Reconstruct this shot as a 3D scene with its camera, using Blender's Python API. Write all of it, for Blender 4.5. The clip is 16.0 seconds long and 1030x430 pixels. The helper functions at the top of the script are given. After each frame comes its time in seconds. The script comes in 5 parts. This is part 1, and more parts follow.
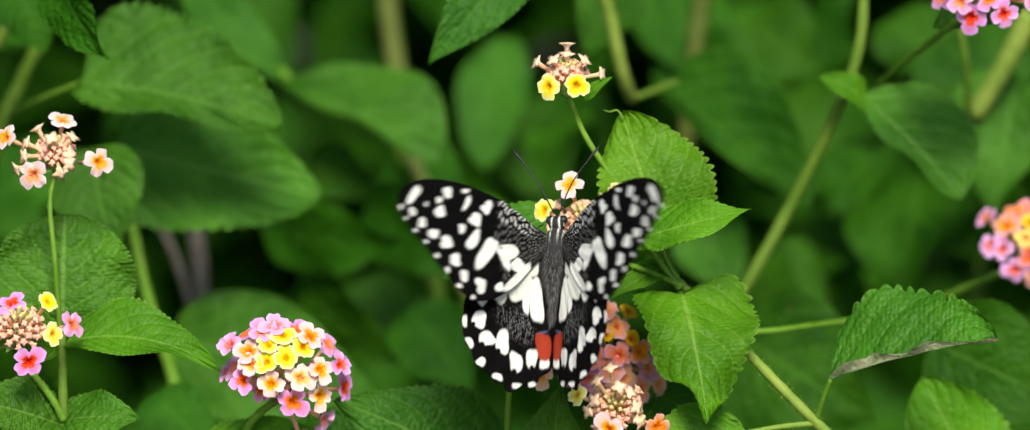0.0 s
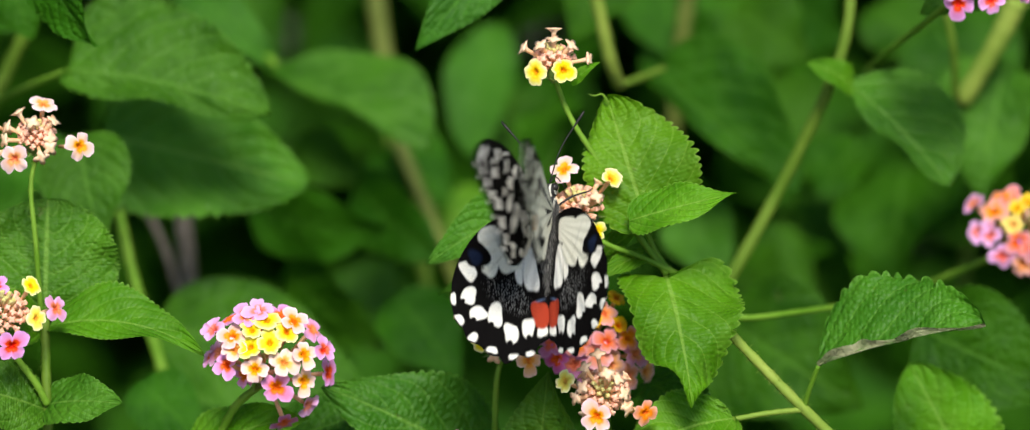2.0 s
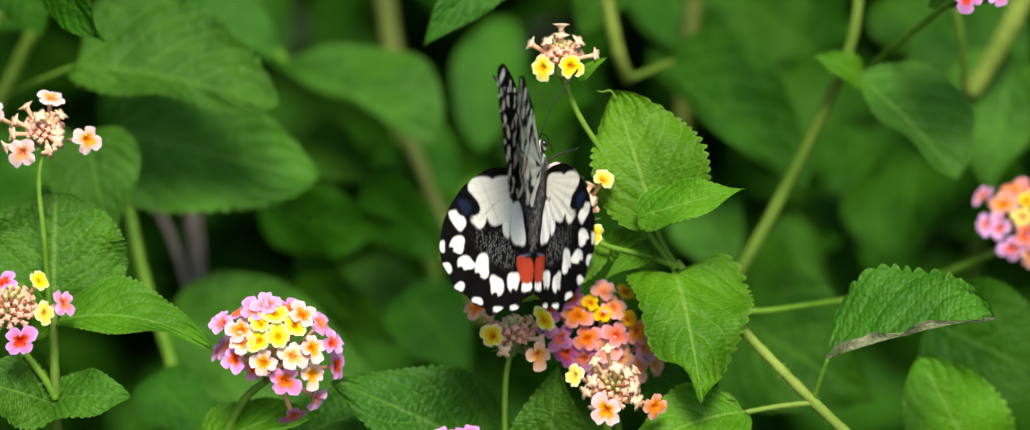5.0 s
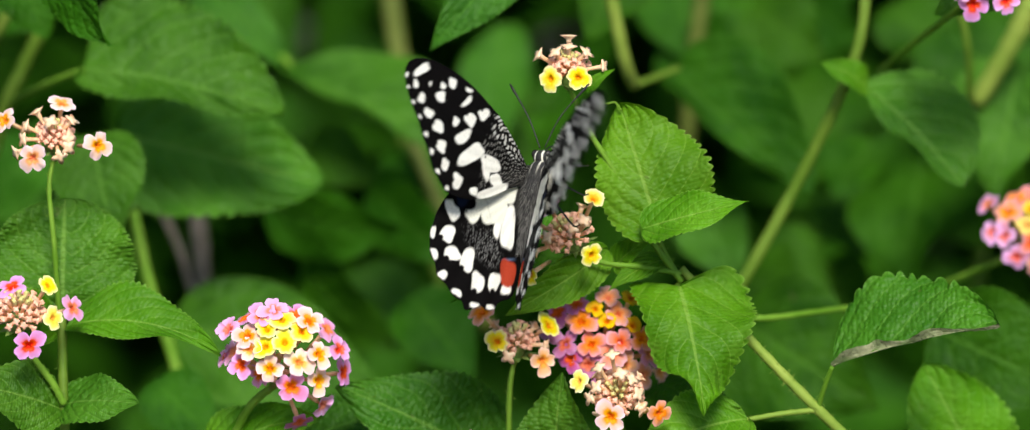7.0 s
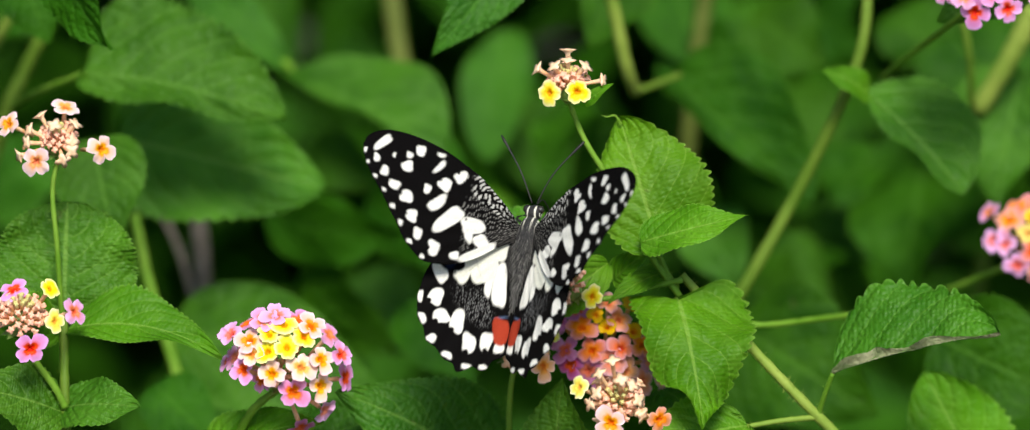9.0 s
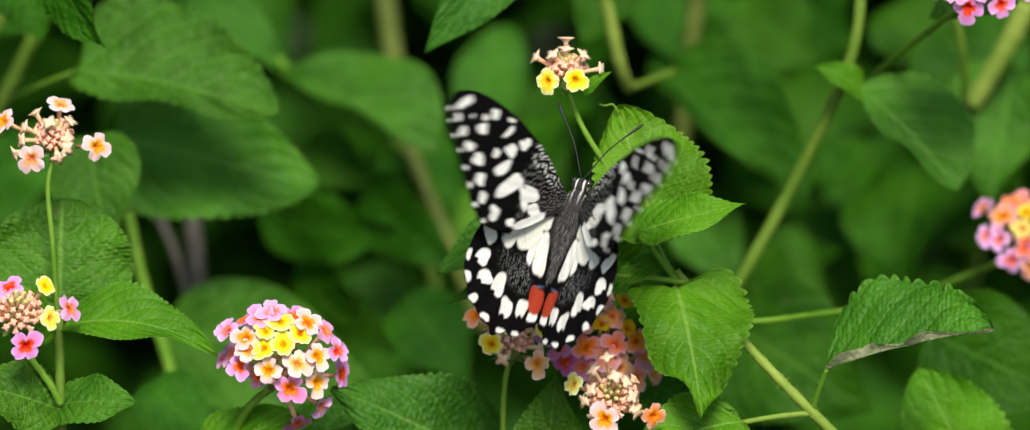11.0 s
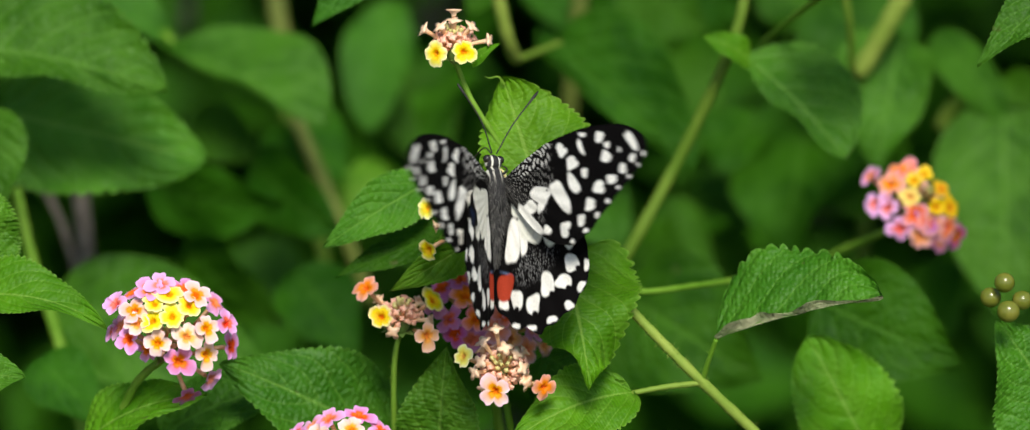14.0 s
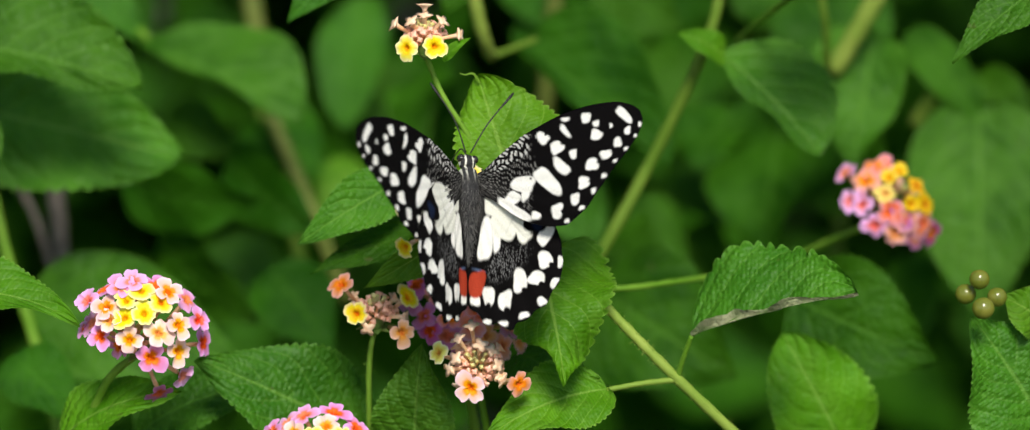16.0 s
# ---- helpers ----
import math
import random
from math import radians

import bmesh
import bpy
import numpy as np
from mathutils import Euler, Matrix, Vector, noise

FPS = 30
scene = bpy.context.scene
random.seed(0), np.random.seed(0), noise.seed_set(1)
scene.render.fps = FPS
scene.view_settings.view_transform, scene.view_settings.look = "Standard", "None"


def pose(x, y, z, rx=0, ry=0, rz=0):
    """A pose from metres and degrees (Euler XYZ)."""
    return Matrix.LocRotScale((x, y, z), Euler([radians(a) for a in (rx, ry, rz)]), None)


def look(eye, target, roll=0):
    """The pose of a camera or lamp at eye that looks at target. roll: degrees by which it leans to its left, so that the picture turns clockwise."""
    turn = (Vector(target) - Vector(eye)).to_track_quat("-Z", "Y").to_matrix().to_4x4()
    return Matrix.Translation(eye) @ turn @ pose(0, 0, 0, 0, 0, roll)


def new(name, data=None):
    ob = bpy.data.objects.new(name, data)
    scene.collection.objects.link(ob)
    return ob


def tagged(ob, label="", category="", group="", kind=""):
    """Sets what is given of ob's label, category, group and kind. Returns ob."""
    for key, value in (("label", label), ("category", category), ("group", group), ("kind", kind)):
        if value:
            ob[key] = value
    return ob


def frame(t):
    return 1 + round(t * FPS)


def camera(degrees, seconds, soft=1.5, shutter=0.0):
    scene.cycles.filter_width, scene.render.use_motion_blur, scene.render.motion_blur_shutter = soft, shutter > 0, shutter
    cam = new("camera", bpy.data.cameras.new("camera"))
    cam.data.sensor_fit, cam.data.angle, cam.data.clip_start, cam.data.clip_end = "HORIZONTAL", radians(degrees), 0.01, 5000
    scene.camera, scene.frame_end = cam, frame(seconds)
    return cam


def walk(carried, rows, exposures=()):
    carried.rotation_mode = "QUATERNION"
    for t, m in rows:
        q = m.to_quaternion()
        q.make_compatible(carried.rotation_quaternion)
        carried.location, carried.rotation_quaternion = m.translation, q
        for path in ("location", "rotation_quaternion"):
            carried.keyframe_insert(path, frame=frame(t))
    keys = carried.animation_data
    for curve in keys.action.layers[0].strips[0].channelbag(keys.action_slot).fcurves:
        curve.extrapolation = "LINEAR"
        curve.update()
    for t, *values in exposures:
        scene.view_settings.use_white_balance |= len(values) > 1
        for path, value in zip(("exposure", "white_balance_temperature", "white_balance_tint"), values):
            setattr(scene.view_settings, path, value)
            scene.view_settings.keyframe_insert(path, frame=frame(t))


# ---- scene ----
# The hedge's face leans back by 15 degrees. Its own frame: u across, d into the hedge, v up its face, in millimetres,
# with the origin beside the butterfly, 0.8 m over the ground.
MM = 0.001
LEAN = pose(0, 0, 0.8, -15, 0, 0)
EYE = 1340.0


def place(u, d, v):
    return LEAN @ Matrix.Translation((u * MM, d * MM, v * MM))


# ---- camera ----
cam = camera(10.0, 16.0, soft=1.2, shutter=0.3)
cam.data.dof.use_dof = True
cam.data.dof.focus_distance = 1.328
cam.data.dof.aperture_fstop = 8.0


def aim(yaw, pitch, roll):
    return place(0, -EYE, 0) @ pose(0, 0, 0, 90 + pitch, roll, yaw)


walk(cam, [
    (0, aim(0.000, 0.000, -0.00)),
    (0.5, aim(0.014, 0.027, 0.04)),
    (1, aim(0.021, -0.003, 0.03)),
    (1.5, aim(-0.068, -0.061, 0.05)),
    (2, aim(-0.121, -0.130, 0.06)),
    (2.5, aim(-0.112, -0.222, 0.10)),
    (3, aim(-0.193, -0.275, 0.17)),
    (3.5, aim(-0.219, -0.248, 0.22)),
    (4, aim(-0.109, -0.193, 0.38)),
    (6.5, aim(0.058, -0.180, -0.03)),
    (7, aim(0.018, -0.130, -0.03)),
    (7.5, aim(0.015, -0.081, 0.04)),
    (8, aim(0.007, -0.091, 0.02)),
    (8.5, aim(0.018, -0.084, -0.14)),
    (9, aim(0.028, -0.074, -0.29)),
    (11.5, aim(-0.085, -0.137, -0.06)),
    (12, aim(-0.152, -0.167, 0.04)),
    (12.5, aim(-0.340, -0.156, 0.07)),
    (13, aim(-0.699, -0.218, 0.17)),
    (13.5, aim(-0.918, -0.284, 0.23)),
    (14, aim(-1.119, -0.379, 0.37)),
    (14.5, aim(-1.300, -0.444, 0.41)),
    (15, aim(-1.391, -0.466, 0.38)),
    (15.5, aim(-1.373, -0.451, 0.39)),
    (16, aim(-1.361, -0.412, 0.37)),
], ((0, 0.0), (9, -0.02), (12.5, -0.1), (14, -0.14), (16, -0.14)))

# ---- light ----
SUN_FROM = Vector((0.10, -0.95, 1.05)).normalized()
world = bpy.data.worlds.new("sky")
scene.world = world
world.use_nodes = True
sky = world.node_tree.nodes.new("ShaderNodeTexSky")
sky.sky_type = "NISHITA"
sky.sun_disc = False
sky.sun_elevation = math.asin(SUN_FROM.z)
sky.sun_rotation = math.atan2(SUN_FROM.x, SUN_FROM.y)
world.node_tree.nodes["Background"].inputs["Strength"].default_value = 0.145
world.node_tree.links.new(sky.outputs[0], world.node_tree.nodes["Background"].inputs["Color"])
sun_data = bpy.data.lights.new("sun", "SUN")
sun_data.energy = 5.3
sun_data.angle = radians(18)
sun_data.color = (1.0, 0.95, 0.86)
sun = new("sun", sun_data)
sun.matrix_world = look(SUN_FROM * 5, (0, 0, 0))


# ---- materials ----
def nodes_of(name):
    m = bpy.data.materials.new(name)
    m.use_nodes = True
    t = m.node_tree
    return m, t, t.nodes["Principled BSDF"], t.nodes["Material Output"]


def math_node(t, op, a, b=None, c=None):
    n = t.nodes.new("ShaderNodeMath")
    n.operation = op
    for i, x in enumerate((a, b, c)):
        if x is None:
            continue
        if isinstance(x, (int, float)):
            n.inputs[i].default_value = x
        else:
            t.links.new(x, n.inputs[i])
    return n.outputs[0]


def spread(t, x, a, b, c=0.0, d=1.0):
    n = t.nodes.new("ShaderNodeMapRange")
    n.interpolation_type = "SMOOTHSTEP"
    t.links.new(x, n.inputs[0])
    for i, y in enumerate((a, b, c, d)):
        n.inputs[1 + i].default_value = y
    return n.outputs[0]


def blend(t, k, a, b):
    n = t.nodes.new("ShaderNodeMix")
    n.data_type = "RGBA"
    if isinstance(k, (int, float)):
        n.inputs[0].default_value = k
    else:
        t.links.new(k, n.inputs[0])
    for i, x in ((6, a), (7, b)):
        if isinstance(x, tuple):
            n.inputs[i].default_value = (*x, 1)
        else:
            t.links.new(x, n.inputs[i])
    return n.outputs[2]


def noise_node(t, scale, detail=3.0, rough=0.55, where=None):
    n = t.nodes.new("ShaderNodeTexNoise")
    n.inputs["Scale"].default_value = scale
    n.inputs["Detail"].default_value = detail
    n.inputs["Roughness"].default_value = rough
    if where is None:
        where = t.nodes.new("ShaderNodeTexCoord").outputs["Object"]
    t.links.new(where, n.inputs["Vector"])
    return n.outputs["Fac"]


def bump(t, bsdf, height, strength, distance):
    n = t.nodes.new("ShaderNodeBump")
    n.inputs["Strength"].default_value = strength
    n.inputs["Distance"].default_value = distance
    t.links.new(height, n.inputs["Height"])
    t.links.new(n.outputs[0], bsdf.inputs["Normal"])
    return n.outputs[0]


def leaf_material(name, deep, fresh, vein, gloss=0.5, thin=0.28, coarse=1.0, sheen=0.12, veined=0.7, quilt=0.9, rung=6.0, wide=0.06, mottle=0.12, pale=1.0):
    """Rough toothed leaf: a pale midrib and side veins sunk between quilted, slightly mottled blades, with light coming through."""
    m, t, b, out = nodes_of(name)
    uv = t.nodes.new("ShaderNodeUVMap").outputs[0]
    sep = t.nodes.new("ShaderNodeSeparateXYZ")
    t.links.new(uv, sep.inputs[0])
    off = math_node(t, "ABSOLUTE", math_node(t, "SUBTRACT", sep.outputs[0], 0.5))
    wob = math_node(t, "MULTIPLY", math_node(t, "SUBTRACT", noise_node(t, 110), 0.5), 0.34)
    rib = math_node(t, "SUBTRACT", 1.0, spread(t, off, 0.008, 0.026))
    phase = math_node(t, "ADD", math_node(t, "MULTIPLY_ADD", sep.outputs[1], 9.0, wob), math_node(t, "MULTIPLY", off, math_node(t, "MULTIPLY_ADD", off, -4.4, -3.4)))
    side = math_node(t, "PINGPONG", phase, 0.5)
    lines = math_node(t, "SUBTRACT", 1.0, spread(t, side, 0.01, wide))
    v = t.nodes.new("ShaderNodeTexVoronoi")
    v.feature = "SMOOTH_F1"
    v.inputs["Scale"].default_value = 760
    v.inputs["Smoothness"].default_value = 0.35
    t.links.new(t.nodes.new("ShaderNodeTexCoord").outputs["Object"], v.inputs["Vector"])
    cells = math_node(t, "SUBTRACT", 1.0, spread(t, v.outputs["Distance"], 0.1, 0.75))
    rungs = math_node(t, "MULTIPLY_ADD", sep.outputs[1], 9.0 * rung, math_node(t, "MULTIPLY", math_node(t, "SUBTRACT", noise_node(t, 150, 2), 0.5), 1.3))
    rungs = spread(t, math_node(t, "PINGPONG", math_node(t, "MULTIPLY_ADD", off, -2.4, rungs), 0.5), 0.0, 0.4)
    blot = spread(t, noise_node(t, 55, 4), 0.35, 0.68)
    own = t.nodes.new("ShaderNodeObjectInfo").outputs["Random"]
    col = blend(t, blot, deep, fresh)
    col = blend(t, math_node(t, "MULTIPLY", spread(t, noise_node(t, 130, 3), 0.42, 0.62), mottle), col, vein)
    col = blend(t, math_node(t, "MULTIPLY", math_node(t, "SUBTRACT", 1.0, rungs), 0.08), col, vein)
    col = blend(t, math_node(t, "MULTIPLY", lines, 0.42 * pale), col, vein)
    col = blend(t, math_node(t, "MULTIPLY", rib, 0.72 * pale), col, vein)
    col = blend(t, math_node(t, "MULTIPLY", spread(t, off, 0.472, 0.498), 0.45), col, vein)
    spots = spread(t, noise_node(t, 240, 2), 0.72, 0.78)
    col = blend(t, math_node(t, "MULTIPLY", spots, 0.35), col, (0.10, 0.085, 0.03))
    hue = t.nodes.new("ShaderNodeHueSaturation")
    t.links.new(col, hue.inputs["Color"])
    t.links.new(spread(t, own, 0, 1, 0.494, 0.506), hue.inputs["Hue"])
    t.links.new(spread(t, math_node(t, "FRACT", math_node(t, "MULTIPLY", own, 7.3)), 0, 1, 0.93, 1.07), hue.inputs["Value"])
    t.links.new(hue.outputs[0], b.inputs["Base Color"])
    b.inputs["Roughness"].default_value = gloss
    b.inputs["Specular IOR Level"].default_value = sheen
    h = math_node(t, "ADD", math_node(t, "MULTIPLY", cells, 0.7), math_node(t, "MULTIPLY", spread(t, side, 0.0, 0.36), veined))
    h = math_node(t, "ADD", h, math_node(t, "MULTIPLY", rungs, 0.16))
    h = math_node(t, "ADD", h, math_node(t, "MULTIPLY", noise_node(t, 230, 2), quilt))
    h = math_node(t, "ADD", h, math_node(t, "MULTIPLY", rib, -0.5))
    normal = bump(t, b, h, 0.5, 0.0006 * coarse)
    tr = t.nodes.new("ShaderNodeBsdfTranslucent")
    lit = t.nodes.new("ShaderNodeHueSaturation")
    lit.inputs["Saturation"].default_value = 1.1
    lit.inputs["Value"].default_value = 1.3
    t.links.new(hue.outputs[0], lit.inputs["Color"])
    t.links.new(lit.outputs[0], tr.inputs["Color"])
    t.links.new(normal, tr.inputs["Normal"])
    mix = t.nodes.new("ShaderNodeMixShader")
    mix.inputs[0].default_value = thin
    t.links.new(b.outputs[0], mix.inputs[1])
    t.links.new(tr.outputs[0], mix.inputs[2])
    t.links.new(mix.outputs[0], out.inputs[0])
    return m


def stem_material(name, a, c, scale=90):
    m, t, b, out = nodes_of(name)
    n = noise_node(t, scale, 4)
    t.links.new(blend(t, spread(t, n, 0.3, 0.7), a, c), b.inputs["Base Color"])
    b.inputs["Roughness"].default_value = 0.6
    b.inputs["Specular IOR Level"].default_value = 0.2
    bump(t, b, noise_node(t, 900, 2), 0.4, 0.0003)
    return m


def petal_material(name, eye, ring, lobe, edge):
    """Petals coloured from the throat outwards by the radius that the mesh's UV map holds."""
    m, t, b, out = nodes_of(name)
    sep = t.nodes.new("ShaderNodeSeparateXYZ")
    t.links.new(t.nodes.new("ShaderNodeUVMap").outputs[0], sep.inputs[0])
    r = math_node(t, "ADD", sep.outputs[0], math_node(t, "MULTIPLY", math_node(t, "SUBTRACT", noise_node(t, 700, 2), 0.5), 0.16))
    own = t.nodes.new("ShaderNodeObjectInfo").outputs["Random"]
    col = blend(t, spread(t, r, 0.16, 0.30), eye, ring)
    col = blend(t, spread(t, r, 0.36, 0.64), col, lobe)
    col = blend(t, spread(t, r, 0.62, 1.0), col, edge)
    hue = t.nodes.new("ShaderNodeHueSaturation")
    t.links.new(col, hue.inputs["Color"])
    t.links.new(spread(t, own, 0, 1, 0.485, 0.515), hue.inputs["Hue"])
    t.links.new(spread(t, math_node(t, "FRACT", math_node(t, "MULTIPLY", own, 5.7)), 0, 1, 0.88, 1.15), hue.inputs["Saturation"])
    t.links.new(hue.outputs[0], b.inputs["Base Color"])
    b.inputs["Roughness"].default_value = 0.55
    b.inputs["Specular IOR Level"].default_value = 0.25
    bump(t, b, noise_node(t, 1500, 2), 0.25, 0.0002)
    tr = t.nodes.new("ShaderNodeBsdfTranslucent")
    t.links.new(hue.outputs[0], tr.inputs["Color"])
    mix = t.nodes.new("ShaderNodeMixShader")
    mix.inputs[0].default_value = 0.22
    t.links.new(b.outputs[0], mix.inputs[1])
    t.links.new(tr.outputs[0], mix.inputs[2])
    t.links.new(mix.outputs[0], out.inputs[0])
    return m


def plain_material(name, a, c, scale, rough=0.6, relief=0.3, depth=0.0003):
    m, t, b, out = nodes_of(name)
    t.links.new(blend(t, spread(t, noise_node(t, scale, 4), 0.3, 0.7), a, c), b.inputs["Base Color"])
    b.inputs["Roughness"].default_value = rough
    bump(t, b, noise_node(t, scale * 6, 3), relief, depth)
    return m


def wing_material():
    """Wing scales: the colours lie in the mesh's colour attribute; fine scale grain on top."""
    m, t, b, out = nodes_of("wing_scales")
    a = t.nodes.new("ShaderNodeAttribute")
    a.attribute_name = "scales"
    grain = spread(t, noise_node(t, 4200, 2), 0.3, 0.7, 0.82, 1.08)
    n = t.nodes.new("ShaderNodeMix")
    n.data_type = "RGBA"
    n.blend_type = "MULTIPLY"
    n.inputs[0].default_value = 1.0
    t.links.new(a.outputs["Color"], n.inputs[6])
    t.links.new(grain, n.inputs[7])
    t.links.new(n.outputs[2], b.inputs["Base Color"])
    b.inputs["Roughness"].default_value = 0.8
    b.inputs["Specular IOR Level"].default_value = 0.05
    tr = t.nodes.new("ShaderNodeBsdfTranslucent")
    t.links.new(n.outputs[2], tr.inputs["Color"])
    mix = t.nodes.new("ShaderNodeMixShader")
    mix.inputs[0].default_value = 0.2
    t.links.new(b.outputs[0], mix.inputs[1])
    t.links.new(tr.outputs[0], mix.inputs[2])
    t.links.new(mix.outputs[0], out.inputs[0])
    return m


def body_material():
    """Dark fur with pale streaks along the back and head."""
    m, t, b, out = nodes_of("insect_fur")
    co = t.nodes.new("ShaderNodeTexCoord").outputs["Object"]
    sep = t.nodes.new("ShaderNodeSeparateXYZ")
    t.links.new(co, sep.inputs[0])
    x = math_node(t, "ABSOLUTE", sep.outputs[0])
    x = math_node(t, "ADD", x, math_node(t, "MULTIPLY", math_node(t, "SUBTRACT", noise_node(t, 500, 2), 0.5), 0.0004))
    streak = math_node(t, "MULTIPLY", spread(t, x, 0.00062, 0.00078), math_node(t, "SUBTRACT", 1.0, spread(t, x, 0.00100, 0.0012)))
    outer = math_node(t, "MULTIPLY", spread(t, x, 0.0017, 0.0018), math_node(t, "SUBTRACT", 1.0, spread(t, x, 0.0020, 0.0022)))
    front = math_node(t, "MULTIPLY", spread(t, sep.outputs[1], 0.0030, 0.0085), spread(t, noise_node(t, 900, 2), 0.25, 0.45))
    st = math_node(t, "MULTIPLY", math_node(t, "MAXIMUM", streak, outer), front)
    fur = spread(t, noise_node(t, 1800, 3), 0.35, 0.75)
    col = blend(t, fur, (0.004, 0.004, 0.004), (0.030, 0.029, 0.027))
    col = blend(t, math_node(t, "MULTIPLY", st, 0.92), col, (0.72, 0.70, 0.58))
    t.links.new(col, b.inputs["Base Color"])
    b.inputs["Roughness"].default_value = 0.75
    bump(t, b, noise_node(t, 2600, 3), 0.8, 0.0004)
    return m


LEAF = leaf_material("leaf_fresh", (0.054, 0.186, 0.002), (0.100, 0.284, 0.004), (0.23, 0.41, 0.06), sheen=0.15, coarse=0.9, pale=0.75, wide=0.05, quilt=0.35, veined=0.8)
# LEAF_DARK is a darkened leaf green, the hedge's inner shade put into its colour
LEAF_DARK = leaf_material("leaf_shade_dark", (0.012, 0.064, 0.001), (0.032, 0.124, 0.003), (0.062, 0.180, 0.014), coarse=1.6, sheen=0.1, veined=0.35, quilt=1.8, wide=0.11, mottle=0.15)
LEAF_MID = leaf_material("leaf_older", (0.034, 0.134, 0.004), (0.064, 0.205, 0.008), (0.14, 0.30, 0.04), sheen=0.2, coarse=1.7, veined=0.55, quilt=1.0)
LEAF_UNDER = plain_material("leaf_underside", (0.10, 0.15, 0.045), (0.27, 0.28, 0.15), 240, rough=0.7, relief=0.7, depth=0.0008)
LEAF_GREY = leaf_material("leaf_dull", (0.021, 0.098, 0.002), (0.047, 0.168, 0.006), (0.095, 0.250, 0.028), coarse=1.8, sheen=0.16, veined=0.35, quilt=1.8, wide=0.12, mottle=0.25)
STEM = stem_material("stem_green", (0.088, 0.21, 0.010), (0.155, 0.29, 0.028))
STEM_YELLOW = stem_material("stem_yellowish", (0.15, 0.25, 0.028), (0.25, 0.33, 0.055))
STEM_OLIVE = stem_material("stem_olive", (0.085, 0.115, 0.018), (0.14, 0.175, 0.035))
# darker copy of the green stem, with shade put into its colour
STEM_DARK = stem_material("stem_shaded_green", (0.075, 0.150, 0.010), (0.125, 0.205, 0.022))
WOOD = stem_material("stem_woody", (0.062, 0.052, 0.041), (0.15, 0.13, 0.105))
PETAL = {
    "yellow": petal_material("petal_yellow", (0.76, 0.28, 0.005), (0.87, 0.56, 0.01), (0.89, 0.76, 0.08), (0.90, 0.83, 0.42)),
    "peach": petal_material("petal_peach", (0.80, 0.20, 0.01), (0.86, 0.36, 0.03), (0.88, 0.58, 0.46), (0.87, 0.64, 0.68)),
    "coral": petal_material("petal_coral", (0.78, 0.18, 0.01), (0.86, 0.28, 0.02), (0.84, 0.40, 0.20), (0.85, 0.50, 0.40)),
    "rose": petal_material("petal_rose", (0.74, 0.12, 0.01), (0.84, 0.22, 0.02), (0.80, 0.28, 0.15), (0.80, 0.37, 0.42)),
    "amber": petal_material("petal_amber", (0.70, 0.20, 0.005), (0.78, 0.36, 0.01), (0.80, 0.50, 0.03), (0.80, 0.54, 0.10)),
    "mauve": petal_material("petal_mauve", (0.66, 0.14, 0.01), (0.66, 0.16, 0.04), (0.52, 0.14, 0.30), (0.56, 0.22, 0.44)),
    "pink": petal_material("petal_pink", (0.74, 0.09, 0.02), (0.84, 0.19, 0.07), (0.80, 0.33, 0.60), (0.81, 0.43, 0.75)),
}
TUBE = plain_material("floret_tube", (0.74, 0.38, 0.18), (0.84, 0.58, 0.34), 500)
BUD = plain_material("floret_bud", (0.82, 0.39, 0.26), (0.87, 0.53, 0.38), 450)
BUD_GREEN = plain_material("floret_bud_unripe", (0.52, 0.50, 0.14), (0.66, 0.58, 0.26), 450)
CREAM = plain_material("bud_cream", (0.82, 0.50, 0.29), (0.86, 0.64, 0.43), 500)
BRACT = plain_material("bract_green", (0.12, 0.24, 0.04), (0.22, 0.30, 0.08), 300)
BERRY = plain_material("berry_green", (0.105, 0.130, 0.012), (0.17, 0.175, 0.025), 260, rough=0.22, relief=0.05)
WING = wing_material()
FUR = body_material()
HAIR = plain_material("insect_hair", (0.05, 0.048, 0.043), (0.17, 0.165, 0.15), 700)
EYE_BLACK = plain_material("insect_eye", (0.01, 0.01, 0.01), (0.03, 0.025, 0.02), 900, rough=0.2, relief=0.1)
LEG_BLACK = plain_material("insect_leg", (0.006, 0.006, 0.006), (0.022, 0.02, 0.018), 900)
SOIL = plain_material("soil", (0.030, 0.026, 0.014), (0.075, 0.066, 0.036), 25, rough=0.9, relief=0.8, depth=0.02)


# ---- building helpers ----
def part(name, bm, material, parent, label=""):
    me = bpy.data.meshes.new(name)
    bm.to_mesh(me)
    bm.free()
    me.materials.append(material)
    for p in me.polygons:
        p.use_smooth = True
    ob = new(name, me)
    ob.parent = parent
    return tagged(ob, label)


def shared(name, me, parent, m, label=""):
    ob = new(name, me)
    ob.parent = parent
    ob.matrix_basis = m
    return tagged(ob, label)


def thing(name, origin, label, category, group=""):
    ob = new(name)
    ob.empty_display_size = 0.005
    ob.matrix_basis = place(*origin)
    ob["u"], ob["d"], ob["v"] = origin
    return tagged(ob, label, category, group)


def local(p, ob):
    return Vector(((p[0] - ob["u"]) * MM, (p[1] - ob["d"]) * MM, (p[2] - ob["v"]) * MM))


